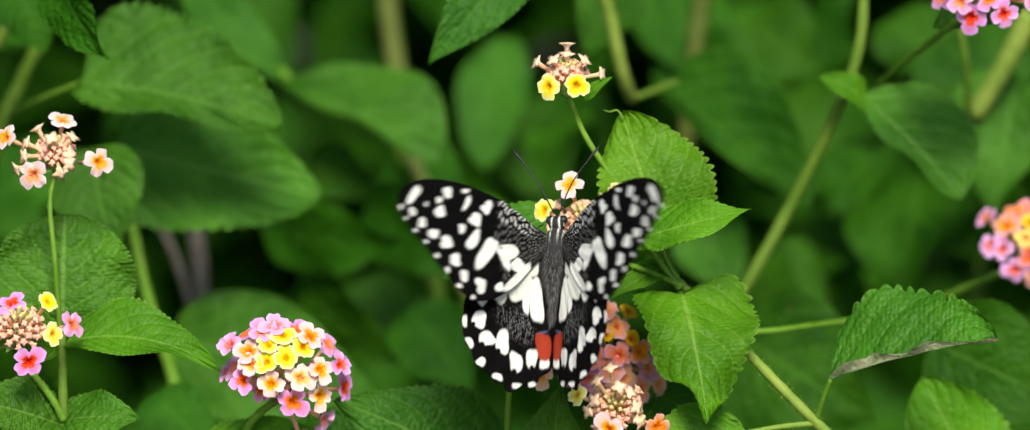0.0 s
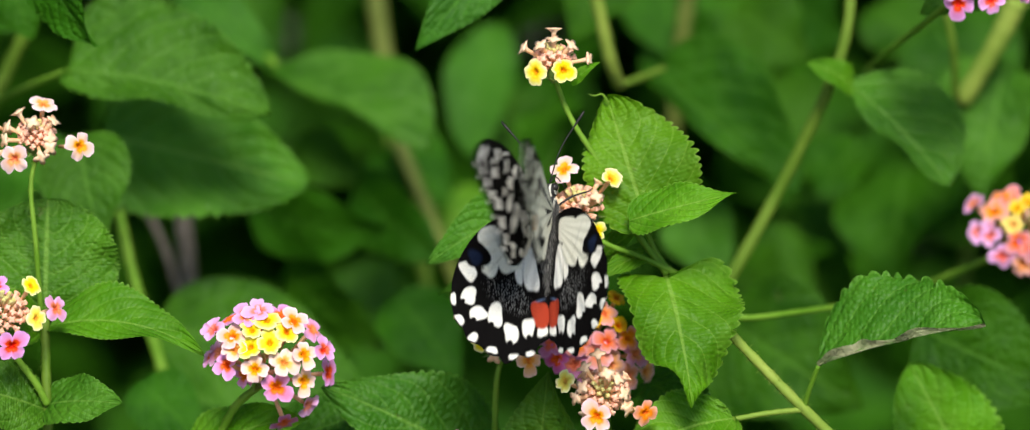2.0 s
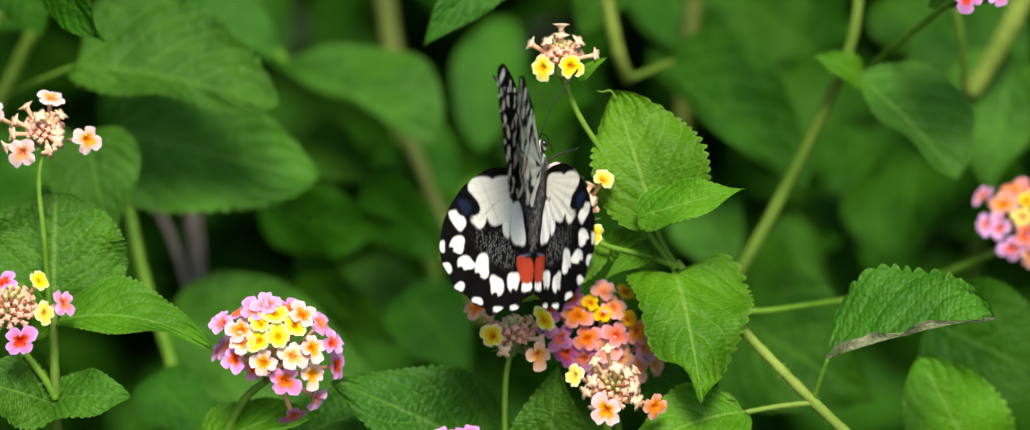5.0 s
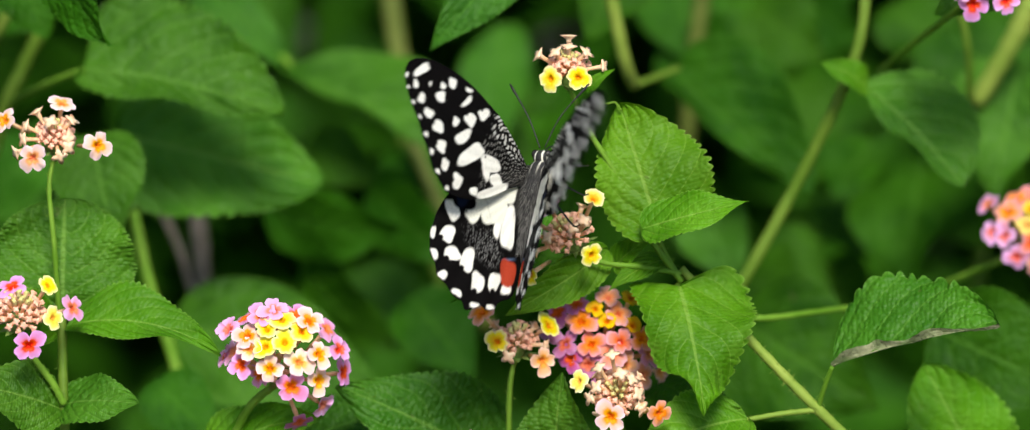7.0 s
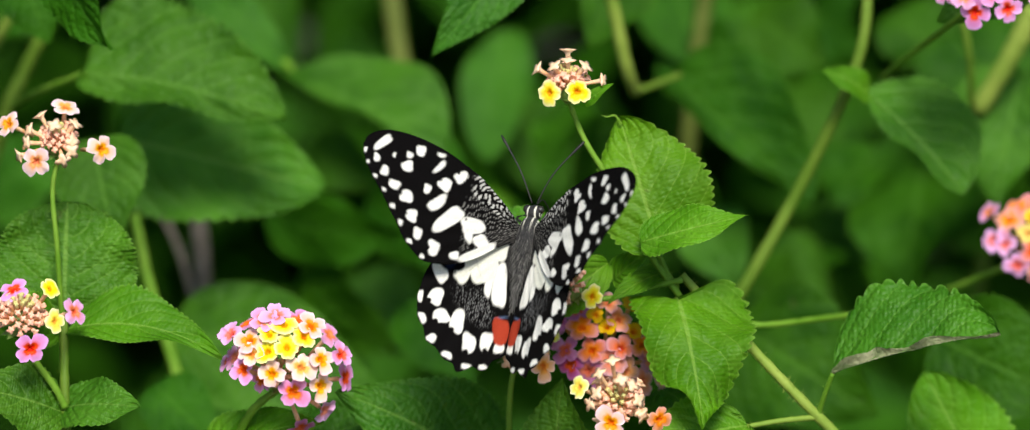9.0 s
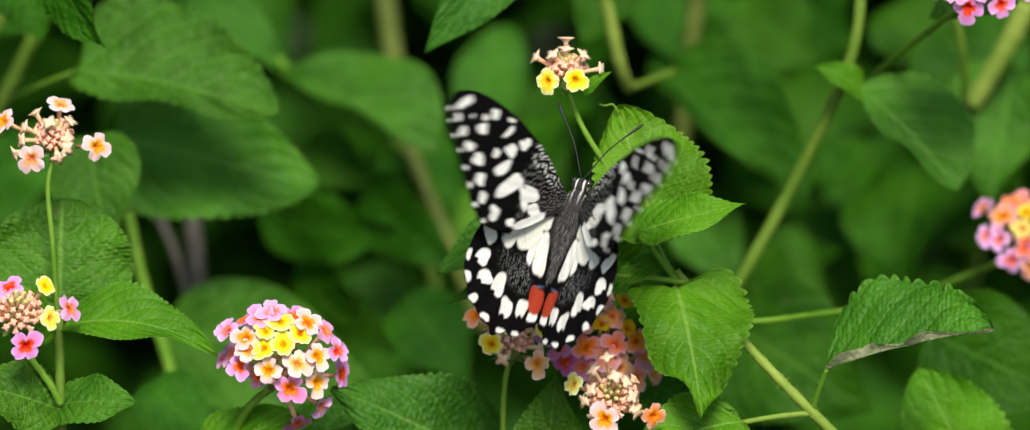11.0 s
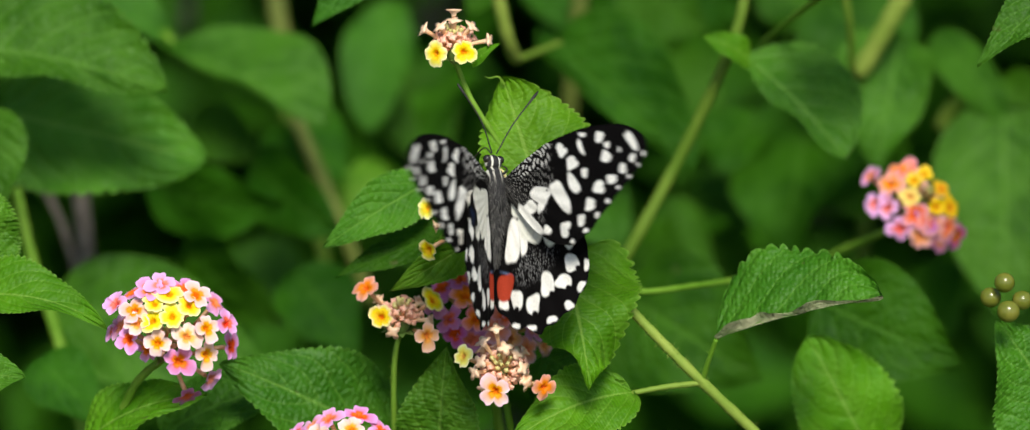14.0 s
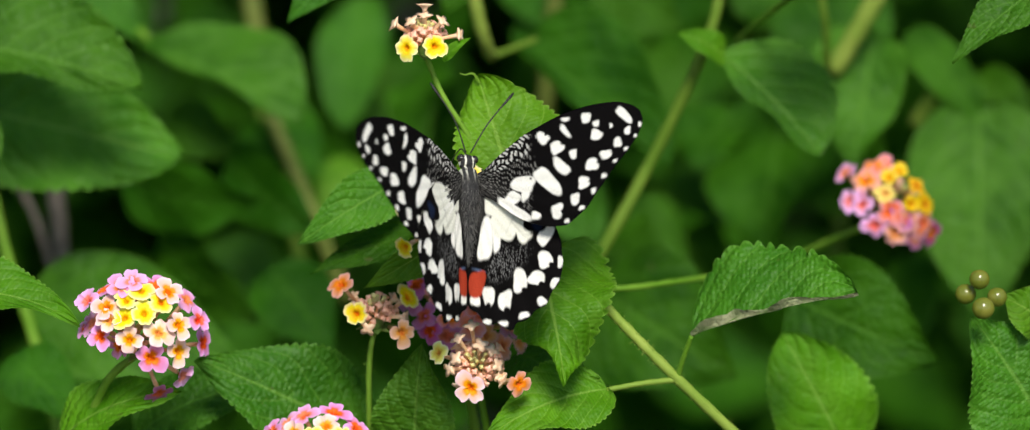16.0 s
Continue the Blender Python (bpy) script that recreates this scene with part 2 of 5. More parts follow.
def spline(points, n):
    """A smooth line of n + 1 points through the given ones."""
    p = [Vector(q) for q in points]
    p = [p[0] * 2 - p[1], *p, p[-1] * 2 - p[-2]]
    out = []
    for i in range(n + 1):
        s = i / n * (len(p) - 3)
        k = min(int(s), len(p) - 4)
        f = s - k
        a, b, c, d = p[k:k + 4]
        out.append(0.5 * ((2 * b) + (c - a) * f + (2 * a - 5 * b + 4 * c - d) * f * f + (3 * b - a - 3 * c + d) * f ** 3))
    return out


def tube(bm, line, radii, sides=8, cap=True):
    """A tapered tube along a line; radii runs over the line's points."""
    rings = []
    side = None
    for i, p in enumerate(line):
        a = (line[min(i + 1, len(line) - 1)] - line[max(i - 1, 0)]).normalized()
        ref = side if side is not None else (Vector((1, 0, 0)) if abs(a.x) < 0.8 else Vector((0, 1, 0)))
        side = (ref - a * ref.dot(a)).normalized()
        up = a.cross(side)
        rings.append([bm.verts.new(p + (side * math.cos(k) + up * math.sin(k)) * radii[i]) for k in (2 * math.pi * j / sides for j in range(sides))])
    for r, q in zip(rings, rings[1:]):
        for j in range(sides):
            bm.faces.new((r[j], r[(j + 1) % sides], q[(j + 1) % sides], q[j]))
    if cap:
        bm.faces.new(rings[0][::-1])
        bm.faces.new(rings[-1])


def stem(parent, points, r0, r1, material=None, name="stem", hairs=0):
    """A round stem through hedge points, in millimetres, swollen a little at its joints."""
    line = [local(p, parent) for p in spline(points, 6 * (len(points) - 1) + 6)]
    n = len(line) - 1
    bm = bmesh.new()
    tube(bm, line, [(r0 + (r1 - r0) * i / n) * MM * (1 + 0.07 * math.sin(i * 2.1)) for i in range(n + 1)], 10)
    rng = random.Random(int(abs(points[0][0]) * 7) + n)
    for _ in range(hairs):
        i = rng.randrange(n)
        p = line[i].lerp(line[i + 1], rng.random())
        a = Vector((rng.uniform(-1, 1), rng.uniform(-1, 1), rng.uniform(-1, 1))).normalized()
        r = (r0 + (r1 - r0) * i / n) * MM
        tube(bm, [p + a * r * 0.8, p + a * (r + 0.0009)], [0.00008, 0.00003], 3, False)
    return part(name, bm, material or STEM, parent)


def blade(t, broad=0.72, blunt=0.85):
    """Half width of an ovate, pointed leaf at t from base to tip; a smaller broad puts the widest part nearer to the base."""
    return (max(0.0, math.sin(math.pi * min(t, 1) ** broad)) ** blunt) * (1 - 0.18 * t ** 3)


def leaf(parent, base, tip, width, roll=0.0, fold=0.22, curl=0.12, material=None, fine=True, ripple=0.03, teeth=22, twist=0.0, broad=0.66, lobe=0.05, skew=0.0, near=None, blunt=0.85, bend=0.0, bite=1.0, puff=1.0, label=""):
    """A scalloped leaf from base to tip, folded along its midrib, arched by curl and quilted between its side veins; skew widens one
    half, near folds that half up by so many degrees, bend bows the midrib sideways, bite deepens the teeth, puff the quilting."""
    b, e = local(base, parent), local(tip, parent)
    axis = e - b
    length = axis.length
    y = axis.normalized()
    face = Vector((0, -1, 0.45))
    z = (face - y * face.dot(y)).normalized()
    z.rotate(Matrix.Rotation(radians(roll), 3, y))
    x = y.cross(z)
    rows, cols = (teeth * 6, 9) if fine else (teeth * 4, 6)
    rng = random.Random(int(base[0] * 13 + tip[2] * 29) & 65535)
    ph = rng.uniform(0, 6)
    veins = rng.uniform(5.6, 7.0)
    cut = [[rng.uniform(0.45, 1.5) for _ in range(teeth + 2)] for _ in (0, 1)]
    shift = [rng.uniform(0, 1) for _ in (0, 1)]
    deep = (0.075 if fine else 0.06) * bite
    bm = bmesh.new()
    uv = bm.loops.layers.uv.new("UVMap")
    grid = []
    for i in range(rows + 1):
        t = i / rows
        full = max(blade(t, broad, blunt), 0.015)
        w = 0.5 * width * MM * full
        tw = radians(twist) * (t - 0.3)
        row = []
        for j in range(-cols, cols + 1):
            s = j / cols
            k = abs(s)
            side = 1 if s > 0 else 0
            edge = 1.0
            if k > 0.99 and 0.05 < t < 0.98:
                at = t ** 0.92 * teeth + shift[side] + 0.25 * math.sin(t * 17 + ph)
                f = at % 1.0
                edge = 1 + deep * cut[side][int(at)] * (math.sin(math.pi * f ** 0.75) - 0.75)
            px = s * w * edge * (1 + skew * (1 if s > 0 else -1)) * (1.0 if near is None or s < 0 else math.sin(math.pi * min(1, t * 1.2) ** 0.8) ** 1.6 * (0.85 + 0.25 * math.sin(t * 23)))
            bow = bend * length * 4 * t * (1 - t)
            lift = fold * abs(px)
            if near is not None and s > 0:
                g = radians(near) * (0.92 + 0.16 * math.sin(t * 13 + ph) + 0.10 * math.sin(t * 31) * k)
                px, lift = px * math.cos(g), px * math.sin(g)
            lift += curl * length * (0.8 - 4 * (t - 0.45) ** 2)
            lift += ripple * width * MM * math.sin(t * 11 + ph + (2 if s > 0 else 0)) * k ** 2 * 2
            lift += puff * 0.035 * width * MM * noise.noise(Vector((s * 1.7 + ph, t * 3.4, ph * 3))) * min(1, 3 * k)
            along = t * veins + 0.4 * side + 0.25 * noise.noise(Vector((s * 1.3, t * 4.5, ph * 5)))
            vein = abs(((along - k * 1.7 - k * k * 1.1) % 1.0) - 0.5) * 2
            lift -= puff * (0.013 if fine else 0.016) * width * MM * vein ** 3 * min(1, k * 4) * (1.1 - 0.6 * k)
            c, sn = math.cos(tw), math.sin(tw)
            q = b + y * ((t - lobe * k * math.exp(-7 * t) * min(1.0, full * 1.1)) * length) + x * (px * c - lift * sn + bow) + z * (lift * c + px * sn)
            row.append((bm.verts.new(q), (s * 0.5 + 0.5, along / 9)))
        grid.append(row)
    for r, q in zip(grid, grid[1:]):
        for j in range(2 * cols):
            four = (r[j], r[j + 1], q[j + 1], q[j])
            f = bm.faces.new([p[0] for p in four])
            f.material_index = 1 if near is not None and j >= cols else 0
            for lp, p in zip(f.loops, four):
                lp[uv].uv = p[1]
    ob = part("leaf", bm, material or LEAF, parent, label)
    if near is not None:
        ob.data.materials.append(LEAF_UNDER)
    return ob


# ---- florets and buds, modelled once ----
def floret_mesh(kind, size=3.0, cup=0.35, seed=0):
    """One trumpet floret along +z: a thin tube and five rounded, uneven lobes round a sunken throat."""
    rng = random.Random(seed)
    bm = bmesh.new()
    uv = bm.loops.layers.uv.new("UVMap")
    tube(bm, [Vector((0, 0, h * MM)) for h in (-8.5, -5, -2.6, -1.5)], [0.45 * MM, 0.5 * MM, 0.55 * MM, 0.5 * MM], 7)
    for f in bm.faces:
        f.material_index = 1
    lobes = [rng.uniform(0.82, 1.02), rng.uniform(0.9, 1.22), rng.uniform(0.82, 1.02), rng.uniform(0.86, 1.1)]
    bend = [rng.uniform(-0.9, 0.5) for _ in range(4)]
    n, rings = 48, (0.06, 0.16, 0.24, 0.36, 0.52, 0.68, 0.84, 0.95, 1.0)
    made = []
    for r in rings:
        ring = []
        for j in range(n):
            a = 2 * math.pi * j / n
            k = int((a + math.pi / 4) / (math.pi / 2)) % 4
            c = abs(math.cos(2 * a))
            fold_in = 1 - c
            reach = size * (1 - (0.24 if kind in ("yellow", "amber") else 0.42) * fold_in ** 1.9) * (1 + (lobes[k] - 1) * c ** 0.5) * (1 + 0.035 * math.sin(9 * a + seed) + 0.025 * math.sin(14 * a + 2 * seed))
            rr = reach * r
            h = 0.0
            if r < 0.3:
                h = -1.5 * (1 - r / 0.3) - 0.05
            h += 0.16 * math.sin(7 * a + seed) * max(r - 0.55, 0) * 2 + cup * max(r - 0.25, 0) * (0.4 + 0.6 * (1 - c)) + bend[k] * size * 0.45 * max(r - 0.3, 0) ** 2 * c
            ring.append((bm.verts.new((rr * math.cos(a) * MM, rr * math.sin(a) * MM, h * MM)), r))
        made.append(ring)
    for p, q in zip(made, made[1:]):
        for j in range(n):
            four = (p[j], p[(j + 1) % n], q[(j + 1) % n], q[j])
            f = bm.faces.new([v[0] for v in four])
            for lp, v in zip(f.loops, four):
                lp[uv].uv = (v[1], 0.5)
    f = bm.faces.new([v[0] for v in made[0]][::-1])
    me = bpy.data.meshes.new("floret")
    bm.to_mesh(me)
    bm.free()
    me.materials.append(PETAL[kind])
    me.materials.append(TUBE)
    for p in me.polygons:
        p.use_smooth = True
    return me


def bud_mesh(long, wide, flare, cream):
    """An unopened floret along +z: a tapered tube ending in a squarish, four-lobed head."""
    bm = bmesh.new()
    prof = [(-long, 0.38), (-long * 0.5, 0.45), (-1.2, 0.55), (-0.8, wide * 0.62), (-0.25, wide), (0.05, wide * flare), (0.16, wide * 0.45)]
    rings = []
    for h, r in prof:
        ring = []
        for j in range(16):
            a = 2 * math.pi * j / 16
            k = 0.62 + 0.7 * abs(math.cos(2 * a)) ** 1.4 if h > -0.5 else 1
            ring.append(bm.verts.new((r * k * math.cos(a) * MM, r * k * math.sin(a) * MM, h * MM)))
        rings.append(ring)
    for i, (p, q) in enumerate(zip(rings, rings[1:])):
        for j in range(16):
            f = bm.faces.new((p[j], p[(j + 1) % 16], q[(j + 1) % 16], q[j]))
            f.material_index = 0 if i > 1 else 1
    bm.faces.new(rings[-1])
    me = bpy.data.meshes.new("bud")
    bm.to_mesh(me)
    bm.free()
    me.materials.append((BUD, CREAM, BUD_GREEN)[cream])
    me.materials.append(TUBE)
    for p in me.polygons:
        p.use_smooth = True
    return me


FLORETS = {k: [floret_mesh(k, s * (0.78 if k == "yellow" else 0.66 if k == "amber" else 0.97), c, i) for i, (s, c) in enumerate(((3.7, 0.5), (4.0, 0.2), (3.4, 0.9), (3.85, -0.2), (3.6, 1.3), (3.3, -0.4)))] for k in PETAL}
BUD_OPENING = [bud_mesh(6.5, 1.1, 1.45, 1), bud_mesh(5.5, 0.95, 1.35, 1)]
BUD_YOUNG = [bud_mesh(3.4, 0.72, 1.1, 0), bud_mesh(3.0, 0.60, 1.0, 0), bud_mesh(3.2, 0.66, 0.9, 0)]
BUD_GREENISH = bud_mesh(2.6, 0.5, 0.8, 2)


def stand(p, way, turn=0.0):
    """A pose at p with +z along way, turned about it."""
    q = Vector(way).normalized().to_track_quat("Z", "Y").to_matrix().to_4x4()
    return Matrix.Translation(p) @ q @ Matrix.Rotation(turn, 4, "Z")


def flower(centre, axis, stalk, label, florets=(), dome=None, young=0, opening=0, young_r=5.5, open_r=8.5, open_low=75, seed=1, root=None, r0=0.75, r1=0.55):
    """A lantana head on its stalk. florets: (colour, du, dd, dv) single open florets by their offset from the head's centre, in
    millimetres; dome: (count, radius, lowest angle, colours from the middle outwards) a full, flattened head; young and opening: counts of buds."""
    rng = random.Random(seed)
    ob = thing("lantana_flower", root or centre, label, "flower", "lantana flower heads")
    c = local(centre, ob)
    ax = Vector(axis).normalized()
    stem(ob, [*stalk, tuple(Vector(centre) - ax * 3.2)], r0, r1, name="stalk", hairs=40)
    bm = bmesh.new()
    rot = stand(c, ax)
    line = [rot @ Vector((0, 0, h * MM)) for h in (-4.2, -3.2, -1.6, 0.0, 1.2, 1.9)]
    tube(bm, line, [r * MM for r in (0.6, 1.5, 2.3, 2.4, 1.6, 0.4)], 10)
    for k in range(9):
        a = k * 2 * math.pi / 9 + rng.uniform(-0.2, 0.2)
        out = rot.to_3x3() @ Vector((math.cos(a), math.sin(a), 0))
        p = c - ax * 2.6 * MM
        w = ax.cross(out) * rng.uniform(0.7, 1.0) * MM
        reach = rng.uniform(3.8, 5.6) * MM
        m1 = p + out * reach * 0.55 + ax * 0.4 * MM
        e = p + out * reach + ax * rng.uniform(-0.3, 1.2) * MM
        v = [bm.verts.new(q) for q in (p + out * 1.2 * MM - w * 0.5, p + out * 1.2 * MM + w * 0.5, m1 + w, e, m1 - w)]
        bm.faces.new(v)
    part("receptacle", bm, BRACT, ob, "green base with small pointed bracts")
    gold = math.pi * (3 - 5 ** 0.5)

    def on_dome(k, n, low, spin):
        q = radians(low) * ((k + 0.5) / n) ** 0.62
        s, z = math.sin(q), math.cos(q)
        a = k * gold + spin
        return rot.to_3x3() @ Vector((s * math.cos(a), s * math.sin(a), z))

    for k in range(young):
        w = on_dome(k, young, 82, seed)
        shared("bud", BUD_GREENISH if k < young * 0.16 else BUD_YOUNG[(k * 5 + k // 3) % 3], ob, stand(c + w * young_r * rng.uniform(0.84, 1.1) * MM, w, rng.uniform(0, 3)))
    for k in range(opening):
        a = 2 * math.pi * k / opening + seed + rng.uniform(-0.25, 0.25)
        low = radians(rng.uniform(open_low - 32, open_low + 8))
        w = rot.to_3x3() @ Vector((math.sin(low) * math.cos(a), math.sin(low) * math.sin(a), math.cos(low)))
        shared("opening_bud", BUD_OPENING[k % 2], ob, stand(c + w * open_r * rng.uniform(0.85, 1.12) * MM, w, rng.uniform(0, 3)))
    if dome:
        n, r, low, cols = dome
        for k in range(n):
            w = on_dome(k, n, low, seed * 1.7)
            w = (w + Vector((rng.uniform(-1, 1), rng.uniform(-1, 1), rng.uniform(-1, 1))) * 0.09).normalized()
            col = cols[min(int(len(cols) * k / n), len(cols) - 1)]
            f = (w + Vector((0, -0.35, 0.15))).normalized()
            w = w - ax * w.dot(ax) * 0.34
            shared("floret", FLORETS[col][rng.randrange(6)], ob, stand(c + w * r * rng.uniform(0.93, 1.05) * MM, f, rng.uniform(0, 6)))
    for col, du, dd, dv in florets:
        w = Vector((du, dd, dv))
        f = (w.normalized() + Vector((0, -0.42 if len(florets) > 14 else -0.8, 0.12))).normalized()
        q = c + w * MM
        if col == "bud":
            shared("opening_bud", BUD_OPENING[0], ob, stand(q, w, rng.uniform(0, 3)))
            continue
        shared("floret", FLORETS[col][rng.randrange(6)], ob, stand(q, f, rng.uniform(0, 6)))
    return ob


# ---- ground ----
def ground_sheet():
    bm = bmesh.new()
    n, half = 60, 30.0
    rng = random.Random(5)
    g = [[bm.verts.new(((i / n - 0.5) * 2 * half, (j / n - 0.5) * 2 * half, rng.uniform(-0.02, 0.02))) for j in range(n + 1)] for i in range(n + 1)]
    for i in range(n):
        for j in range(n):
            bm.faces.new((g[i][j], g[i + 1][j], g[i + 1][j + 1], g[i][j + 1]))
    tagged(part("ground", bm, SOIL, None), "dark bare soil under the hedge", "ground", kind="structure")


ground_sheet()

# ---- flowers ----
FULL = ("yellow",) * 3 + ("peach",) * 6 + ("pink",) * 11
pink_head = flower((-53.2, 2, -39.1), (0.12, -0.62, 0.75), [(-69.0, 22, -65.8), (-64.7, 14, -55.5), (-60.2, 8, -47.1)], "full lantana head with yellow middle and pink rim",
    florets=[("yellow", -2.5, -13.1, 9.7), ("yellow", 0.9, -12.6, 12.0), ("yellow", 5.4, -12.9, 9.4), ("yellow", -2.8, -13.6, 6.0), ("yellow", 1.6, -13.9, 6.9), ("peach", -7.2, -11.6, 8.4), ("peach", 7.0, -11.4, 11.7), ("peach", -1.9, -12.8, 0.9), ("peach", 4.8, -13.1, 2.4), ("peach", 9.3, -11.6, 4.3), ("peach", 9.1, -9, -1.8), ("pink", -1.0, -10.9, 14.2), ("pink", -3.9, -11.1, 13.0), ("pink", -11.5, -7, 9.7), ("pink", -10.6, -2, 4.5), ("pink", -8.5, -10.3, 1.9), ("pink", 2.8, -10.3, -3.3), ("pink", 13.8, -7.6, 5.2), ("pink", 14.4, -1, -0.3), ("pink", 10.8, -1, 9.7), ("pink", -12.6, 1, 3.4), ("pink", 9.6, -1, -7.6), ("mauve", 4.3, 0, -11.5), ("peach", -6.4, -12.3, 5.4), ("pink", -4.8, -3, -0.7), ("pink", 3.9, -4, 13.0), ("pink", -8.2, 0, 12.1)], young=14, young_r=5, seed=3, r0=1.2, r1=0.85)
upper_left = flower((-104.7, 2, 13.3), (0.0, -0.45, 0.9), [(-104.2, 10, -29.1), (-105.0, 4, -10.9), (-106.1, 3, 2.5)], "young lantana head with salmon buds and few pink-orange florets",
    florets=[("peach", 1.6, -1, 8.5), ("peach", -11.4, -3, 4.5), ("peach", -4.5, -8, -4.2), ("peach", 10.3, -4, -1.3), ("bud", -4.2, -2, 6.6), ("bud", -6.6, -4, 3.1), ("bud", -0.6, -6, 4.2), ("bud", 4.2, -3, 4.6), ("bud", -8.8, -4, -3.0), ("bud", 3.6, -7, -1.9), ("bud", 1.6, -7, -3.9), ("bud", -7.0, -5, 0.1), ("bud", 3.6, -5, 0.3)], young=52, seed=4, young_r=5.0, r0=0.7, r1=0.5)
lower_left = flower((-112.8, -3, -27.0), (0.15, -0.6, 0.8), [(-103.0, 4, -46.9), (-105.4, 2, -42.1), (-109.5, 0, -36.3)], "young lantana head, salmon buds, yellow and pink florets at its rim",
    florets=[("yellow", 7.0, -2, 7.5), ("yellow", 8.4, -5, -0.0), ("pink", 12.6, -2, 2.2), ("pink", 3.0, -8, -6.3), ("pink", -1.5, 0, 7.2)], young=58, opening=3, seed=6, young_r=6.6, open_r=8, r0=0.9, r1=0.7)
top_head = flower((11.7, 0, 30.7), (-0.05, -0.4, 0.92), [(37.7, 6, -17.0), (30.2, 6, -6.5), (22.6, 4, 7.6), (15.9, 2, 18.3)], "small lantana head with salmon buds and two yellow florets",
    florets=[("yellow", -4.2, -5, -1.6), ("yellow", 2.2, -8, -1.3), ("bud", 0.1, -1, 8.4), ("bud", -7.0, -3, 4.0), ("bud", -3.1, -4, 4.6), ("bud", 4.2, -4, 4.6), ("bud", 8.2, -4, 1.3), ("bud", 0.1, -3, 6.0)], young=46, seed=8, young_r=5.2, root=(37.7, 6, -17.0), r0=0.75, r1=0.6)
leaf(top_head, (15.8, -1, 26.4), (21.9, -5, 31.4), 3.2, roll=0, fold=0.3, fine=False, teeth=6, label="narrow green bract")
mid_head = flower((16.3, 2, -2.8), (-0.25, -0.5, 0.83), [(38.5, 6, -16.4), (30.2, 5, -12.8), (21.9, 4, -9.7)], "drooping lantana head with salmon buds, yellow and pink florets",
    florets=[("peach", -4.0, -3, 9.9), ("yellow", 6.9, -3, 7.8), ("yellow", 3.3, -8, -4.5), ("yellow", -9.9, -3, 3.9), ("yellow", -11.4, -4, -5.4)], young=52, opening=7, seed=9, young_r=6.2, open_r=8.4, root=(38.5, 6, -16.4), r0=0.7, r1=0.6)
small_head = flower((-0.3, 8, -32.8), (0.0, -0.5, 0.86), [(-1.5, 20, -65.7), (-1.8, 14, -50.3), (-1.4, 10, -41.1)], "small lantana head, salmon buds, yellow and orange-pink florets",
    florets=[("coral", -7.8, -1, 7.5), ("yellow", -4.2, -7, 0.9), ("coral", 6.3, -8, -3.3), ("yellow", 7.8, -2, 4.5)], young=42, opening=5, seed=11, young_r=5.2, open_r=8.0, r0=0.7, r1=0.6)
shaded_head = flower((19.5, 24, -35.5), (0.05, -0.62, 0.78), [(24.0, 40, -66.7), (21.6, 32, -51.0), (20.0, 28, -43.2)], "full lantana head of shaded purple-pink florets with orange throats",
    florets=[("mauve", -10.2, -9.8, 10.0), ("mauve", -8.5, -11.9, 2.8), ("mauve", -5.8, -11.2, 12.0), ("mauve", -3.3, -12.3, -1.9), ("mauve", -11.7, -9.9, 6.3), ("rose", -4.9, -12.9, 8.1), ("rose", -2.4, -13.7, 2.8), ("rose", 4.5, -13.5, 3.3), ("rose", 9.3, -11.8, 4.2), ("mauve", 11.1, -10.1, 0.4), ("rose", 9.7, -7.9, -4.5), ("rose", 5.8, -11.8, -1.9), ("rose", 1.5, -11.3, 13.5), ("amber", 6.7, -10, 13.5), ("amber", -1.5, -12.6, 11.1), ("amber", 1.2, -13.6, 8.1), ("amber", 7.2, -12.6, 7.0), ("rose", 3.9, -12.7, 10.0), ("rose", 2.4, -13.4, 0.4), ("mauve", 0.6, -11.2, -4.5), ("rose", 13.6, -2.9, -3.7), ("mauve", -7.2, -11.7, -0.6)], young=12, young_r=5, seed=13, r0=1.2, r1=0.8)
front_head = flower((23.0, -6, -43.9), (-0.08, -0.9, 0.42), [(26.7, 18, -68.6), (25.0, 12, -57.8), (23.8, 9, -50.1)], "flat lantana head with salmon buds, few yellow and orange florets",
    florets=[("yellow", -9.1, -4, 3.4), ("peach", -1.8, -9, -4.6), ("coral", 9.4, -4, -3.9), ("bud", -4.6, -6, 6.6), ("bud", -1.6, -8, 9.6), ("bud", -6.6, -6, -0.4), ("bud", 5.5, -5, -3.1), ("bud", 4.5, -6, 0.4), ("bud", 3.0, -5, 3.9), ("bud", -5.2, -7, 2.1), ("bud", 0.4, -8, 5.2)], young=58, opening=4, seed=15, young_r=6.0, open_r=8.0, open_low=80, r0=0.9, r1=0.7)
